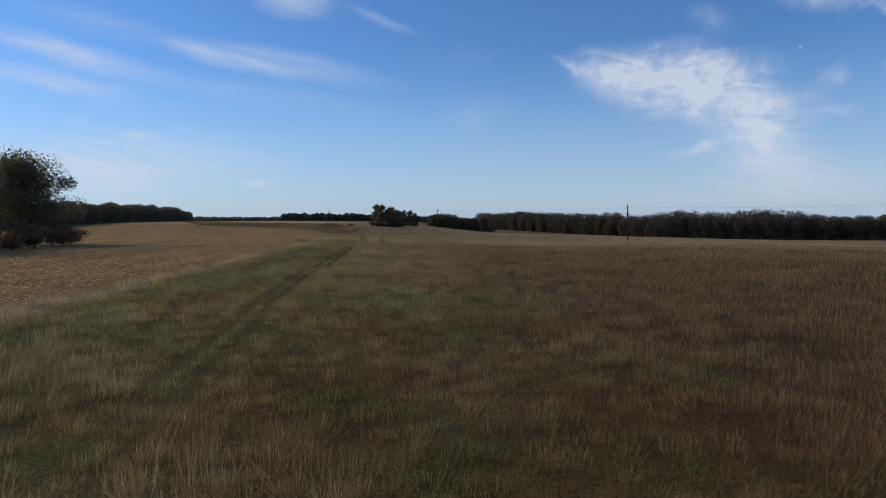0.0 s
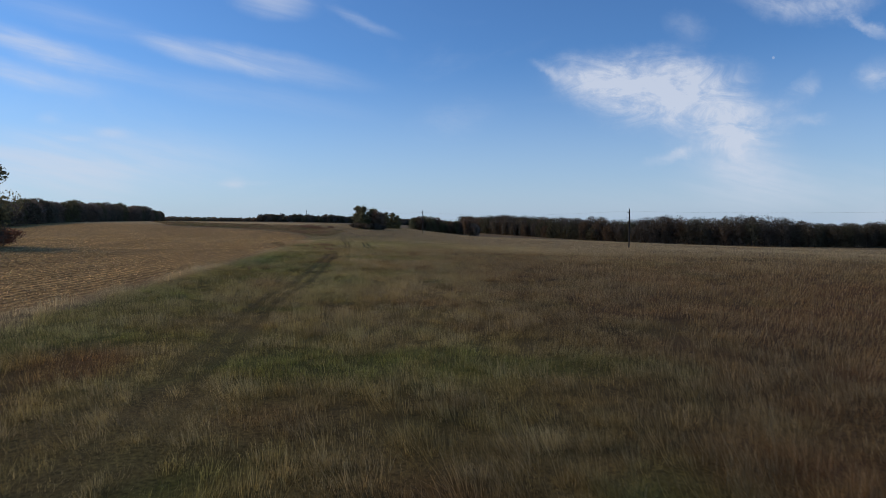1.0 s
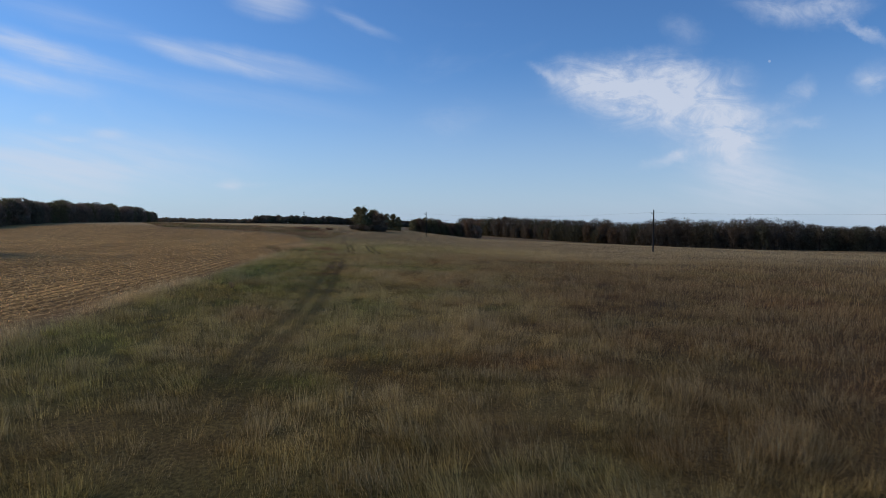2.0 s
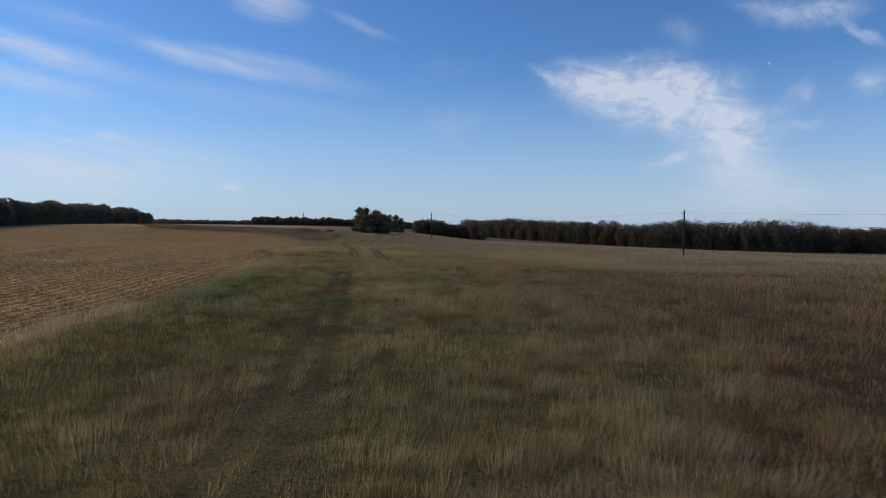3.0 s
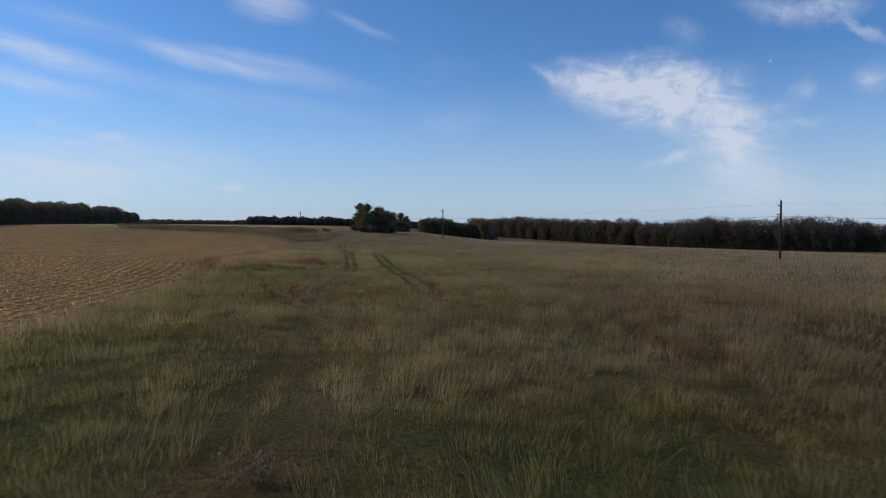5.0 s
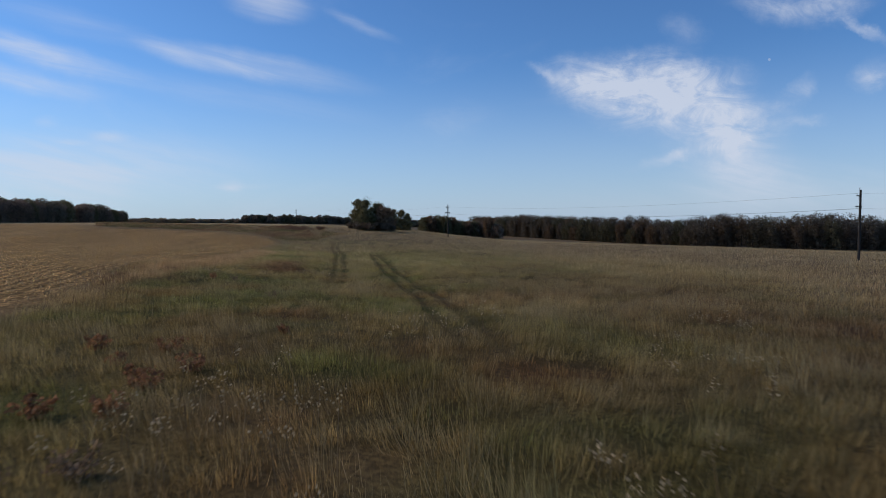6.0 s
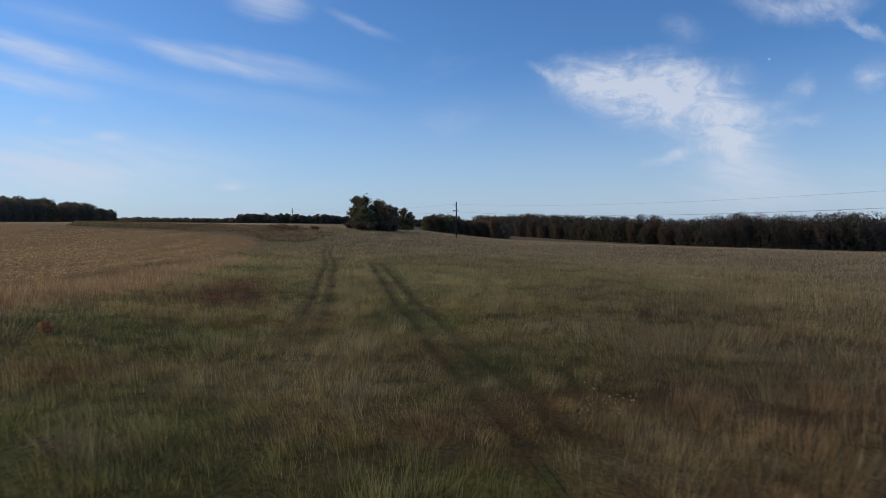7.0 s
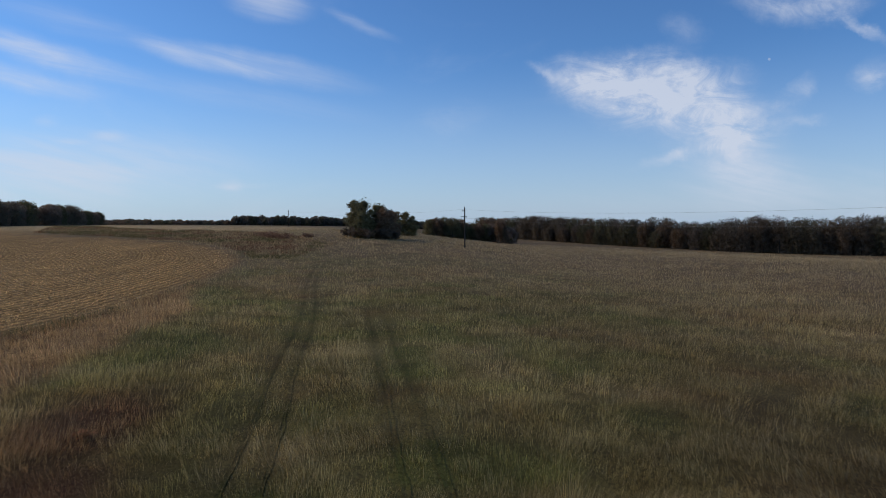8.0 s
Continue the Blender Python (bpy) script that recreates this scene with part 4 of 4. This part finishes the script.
# wood edge by the harvested field
stand(make_tree("tree", 14.4, 6.8, OAK, "tall dark green oak at the wood's edge by the stubble", 14000, 0.30, 24, 0.12, group="trees by the stubble"), -58.4, 46, 0.4)
stand(make_tree("tree", 13.4, 6.0, BARE, "half-bare purplish brown tree at the wood's edge", 9000, 0.26, 24, 0.1, group="trees by the stubble"), -60.0, 36, 1.4)
stand(make_tree("tree", 13.6, 5.0, OLIVE, "smaller leafy green tree at the wood's edge", 9000, 0.28, 18, 0.08, group="trees by the stubble"), -53.4, 24, 2.2)
stand(make_tree("tree", 13.0, 5.6, OAK, "tall dark green oak deeper in the wood", 5200, 0.34, 14, 0.12, group="trees by the stubble"), -67.0, 50, 3.0)

def make_shrub(x, y, height, wide, tint, label, leaves=900, leaf=0.2, group=""):
    """A low many-stemmed bush with thin twigs."""
    shrub = tagged(new("shrub"), label, "shrub", group)
    stems, tips = [], []
    for i in range(9):
        w, out = i * 2.4 + rng.uniform(-0.4, 0.4), wide * rng.uniform(0.25, 0.95)
        tip = Vector((math.cos(w) * out, math.sin(w) * out, height * rng.uniform(0.55, 0.95)))
        stems.append(solid("stem", [tube([(0, 0, -0.1), tip * 0.5 + Vector((0, 0, 0.1 * height)), tip], [0.012 * height ** 0.8, 0.008 * height ** 0.8, 0.003 * height], 4, False)], BARK))
        tips += [tip, tip * 0.55]
    for stem in stems:
        part("stem", stem, shrub)
    centres = np.array([tuple(t) for t in tips])
    v, f, t = leaf_cloud(centres, np.full(len(centres), 0.42 * wide), leaves, leaf, tint, 0.3, 0.7)
    v[:, 2] = np.abs(v[:, 2])
    part("foliage", mesh_from("foliage", v, f, LEAF, t), shrub)
    return stand(shrub, x, y, rng.uniform(0, 6), 0.05)


seed_heads()
RED_BRUSH, GREY_BRUSH = (0.17, 0.085, 0.055), (0.13, 0.10, 0.07)
for x, y, h, w in ((-47.5, 40, 2.6, 2.4), (-46.0, 34, 3.0, 2.6), (-50.0, 46, 3.4, 2.8), (-44.5, 28, 2.4, 2.2), (-53.5, 53, 2.6, 2.4), (-47.0, 19, 3.0, 2.6), (-42.5, 21, 1.8, 1.9), (-52.0, 39, 4.2, 3.0), (-50.0, 30, 4.2, 3.0), (-57.0, 58, 2.6, 2.6)):
    make_shrub(x - 2.8, y, h, w, RED_BRUSH if h < 2.8 else GREY_BRUSH, "reddish brown brush under the trees by the stubble", 1100, 0.22, "brush under the trees")
for x, y, h, w in ((-34, 252, 3.0, 2.6), (-30, 251, 2.6, 2.6), (-25.5, 254, 2.8, 2.4), (-37, 257, 2.6, 1.8), (-23, 258, 2.2, 1.8)):
    make_shrub(x, y, h, w, GREY_BRUSH, "grey-brown brush round the island of trees", 700, 0.3, "brush round the island")
for x, y, h, w in ((-50, 236, 1.8, 2.6), (-54, 240, 2.2, 3.2), (-58, 246, 1.8, 2.6), (-46, 246, 1.6, 2.0)):
    make_shrub(x, y, h * 0.62, w, (0.20, 0.115, 0.068) if x > -70 else (0.20, 0.14, 0.09), "low russet bush on the weedy terrace bank", 500, 0.26, "bushes on the bank")

# the first two weeds are added in place of dark hollows by the rut
for x, y, h in ((-5.6, 30.6, 0.8), (-5.1, 32.0, 0.8), (-0.7, 37.7, 0.6), (-0.2, 38.2, 0.6), (-1.3, 37.2, 0.5), (-9.0, 48.4, 0.6), (-8.4, 49.0, 0.5), (-8.2, 13.8, 0.6), (22.6, 37.8, 0.9), (15.0, 75.0, 0.8), (-17.5, 80.0, 0.8), (-12.5, 70.5, 0.6)):
    make_shrub(x, y, h * 0.65, h * 0.55, (0.22, 0.15, 0.09), "dark brown dead weed standing in the meadow", 300, 0.035, "dead weeds")

for x, y, h in ((-12.1, 55.8, 0.75), (-10.5, 55.7, 0.7), (-9.3, 53.9, 0.7), (-9.5, 52.5, 0.6), (-9.2, 51.1, 0.7), (-10.2, 51.0, 0.6), (-8.9, 58.7, 0.5), (-9.9, 53.2, 0.6), (-10.9, 54.4, 0.5), (-18.8, 80.0, 0.8), (-18.2, 95.6, 0.6)):
    make_shrub(x, y, h * 0.52, h * 0.42, (0.26, 0.130, 0.064), "russet leafy weed withering in the meadow grass", 170, 0.065, "russet weeds")

# tree line on the west side of the harvested field
WEST = [make_far_tree(h, r, tint, "autumn tree in the long tree line beyond the stubble", "western tree line", 2400, 0.38)
        for h, r, tint in ((11.6, 5.0, OAK), (10.6, 5.2, BARE), (11.4, 5.2, (0.17, 0.145, 0.10)), (10.2, 4.8, BARE))]
for i in range(88):
    s = i / 87
    x, y = -178 - 52 * s + rng.uniform(-4, 2), 205 + 268 * s + rng.uniform(-3, 3)
    kind = WEST[int(rng.integers(0, 4))]
    if i < 4:
        stand(WEST[i], x, y, i)
    else:
        plant_again(kind, x, y, rng.uniform(0, 6), rng.uniform(0.90, 1.10) * (1.0 if s < 0.85 else 0.8))


def woods(name, line, rows, step, heights, label, leaf=0.52, leaves=1350, seed=3, autumn=0.95, least=4.6):
    """A far wood: many crowns with trunks, too many to count, along a line."""
    global rng
    rng = np.random.default_rng(seed)
    vs, fs, ts, base = [], [], [], 0
    xs, ys = [p[0] for p in line], [p[1] for p in line]
    seg = np.concatenate([[0], np.cumsum(np.hypot(np.diff(xs), np.diff(ys)))])
    kinds = autumn * np.array([(0.135, 0.122, 0.074), (0.143, 0.118, 0.078), (0.168, 0.122, 0.082), (0.148, 0.121, 0.088), (0.156, 0.127, 0.097), (0.132, 0.120, 0.074), (0.180, 0.124, 0.078)])
    for row in range(rows):
        for s in np.arange(0, seg[-1], step):
            s2 = s + rng.uniform(-step, step) * 0.5
            i = min(max(np.searchsorted(seg, s2) - 1, 0), len(xs) - 2)
            dx, dy = xs[i + 1] - xs[i], ys[i + 1] - ys[i]
            L = math.hypot(dx, dy)
            x = np.interp(s2, seg, xs) - dy / L * row * step * 0.9 + rng.uniform(-0.6, 0.6) * least
            y = np.interp(s2, seg, ys) + dx / L * row * step * 0.9 + rng.uniform(-0.6, 0.6) * least
            here = (np.array([x]), np.array([y]))
            h = rng.uniform(*heights) * (1.0 if row or rows == 1 else rng.uniform(0.6, 0.95)) * (0.74 + 0.52 * float(patchy(*here, 46, 81)[0])) * (1.0 + 0.16 * float(ramp((x - 230) / 50)))
            r = max(h * rng.uniform(0.30, 0.44), least)
            z = height_at(x, y)
            pick = float(patchy(*here, 34, 83)[0]) * 1.5 - 0.25 + rng.uniform(-0.14, 0.14)
            v, f, t = wood_crown(x, y, z, h, r, leaves, leaf, kinds[min(max(int(pick * len(kinds)), 0), len(kinds) - 1)])
            g = h * 0.017
            tv = np.array([(x - g, y, z - 0.3), (x + g, y, z - 0.3), (x + g * 0.5, y, z + h * 0.8), (x - g * 0.5, y, z + h * 0.8),
                           (x, y - g, z - 0.3), (x, y + g, z - 0.3), (x, y + g * 0.5, z + h * 0.8), (x, y - g * 0.5, z + h * 0.8)])
            tf = np.array([(0, 4, 7), (0, 7, 3), (4, 1, 2), (4, 2, 7), (1, 5, 6), (1, 6, 2), (5, 0, 3), (5, 3, 6)])
            for piece, tris, shade in ((v, f, t), (tv, tf, np.tile((0.07, 0.06, 0.05), (8, 1)))):
                vs.append(piece)
                fs.append(tris + base)
                ts.append(shade)
                base += len(piece)
    me = mesh_from(name, np.concatenate(vs), np.concatenate(fs), LEAF, np.concatenate(ts))
    tagged(new(name, me), label, "woods", kind="stuff")


VALLEY_EDGE = ((20, 640), (60, 570), (110, 500), (170, 440), (240, 415), (330, 400), (430, 370), (560, 330))
woods("valley_woods", VALLEY_EDGE, 3, 6.0, (17.4, 19.6), "dark autumn woods filling the valley beyond the meadow")
FAR_RIDGE = ((-185, 590), (-150, 592), (-120, 600), (-60, 640), (20, 680))
woods("far_treeline", FAR_RIDGE, 2, 3.2, (6.0, 8.2), "low dark treeline on the far horizon", 1.1, 200, 5, 1.1, 3.4)
woods("far_hedge", ((-430, 620), (-330, 640), (-260, 600), (-185, 590)), 2, 2.4, (3.0, 4.8), "thin dark hedge along the far horizon", 1.0, 110, 6, 1.5, 2.4)

# ---------------------------------------------------------------- utility poles


def make_pole():
    """Wooden pole with two side arms, insulators and a ground wire; line runs along local y."""
    pole = tagged(new("utility_pole"), "weathered wooden utility pole with two short crossarms", "utility pole", "utility poles")
    H = 10.4
    part("shaft", solid("shaft", [tube([(0, 0, -0.6), (0, 0, 3.5), (0, 0, 7.0), (0, 0, H - 0.05), (0, 0, H)], [0.20, 0.19, 0.165, 0.145, 0.12], 12)], POLE_WOOD), pole)
    for z, a, b in ((H - 0.9, -0.75, 0.40), (H - 2.45, -1.0, 0.75)):
        arm = part("crossarm", solid("crossarm", [bar((a, 0.14, z), (b, 0.14, z), 0.12, 0.15)], POLE_WOOD), pole)
        part("brace", solid("brace", [bar((a * 0.6, 0.16, z - 0.03), (0, 0.16, z - 0.5), 0.03, 0.02)], STEEL), arm)
    for x, z, down in ((-0.68, H - 0.84, 1), (-0.85, H - 2.52, -1), (0.66, H - 2.52, -1), (0.0, H, 1)):
        sheds = [tube([(x, 0.14, z), (x, 0.14, z + 0.30 * down)], [0.02, 0.02], 6)]
        for i in range(4):
            q = z + (0.05 + 0.07 * i) * down
            sheds.append(tube([(x, 0.14, q - 0.015), (x, 0.14, q + 0.015)], [0.07, 0.05], 10))
        part("insulator", solid("insulator", sheds, PORCELAIN), pole)
    part("ground_wire", solid("ground_wire", [tube([(0.17, 0, 0.0), (0.15, 0, 5), (0.12, 0, 9)], [0.008] * 3, 4)], WIRE), pole)
    return pole


POLES = ((118.6, 27.2), (57.6, 134.6), (-3.4, 242.0), (-50.0, 353.0), (-108.0, 470.0))


pole_turn = math.atan2(61.0, 107.4)
first_pole = make_pole()
feet = [(x, y, height_at(x, y) + 0.25) for x, y in POLES]
first_pole.matrix_basis = pose(*feet[0], 0, 0, math.degrees(pole_turn))
for foot in feet[1:]:
    copy_thing(first_pole, pose(*foot, 0, 0, math.degrees(pole_turn)))
for x, z in ((-0.68, 9.86), (-0.85, 7.58), (0.66, 7.58)):
    points = []
    for a, b in zip(feet[:-1], feet[1:]):
        pa = pose(*a, 0, 0, math.degrees(pole_turn)) @ Vector((x, 0.14, z))
        pb = pose(*b, 0, 0, math.degrees(pole_turn)) @ Vector((x, 0.14, z))
        for i in range(16):
            s = i / 16
            points.append(pa.lerp(pb, s) - Vector((0, 0, 1.3 * 4 * s * (1 - s))))
    points.append(pb)
    tagged(new("power_line", solid("power_line", [tube(points, [0.011] * len(points), 5)], WIRE)), "thin sagging aluminium wire strung between the poles", "wire", "power lines")
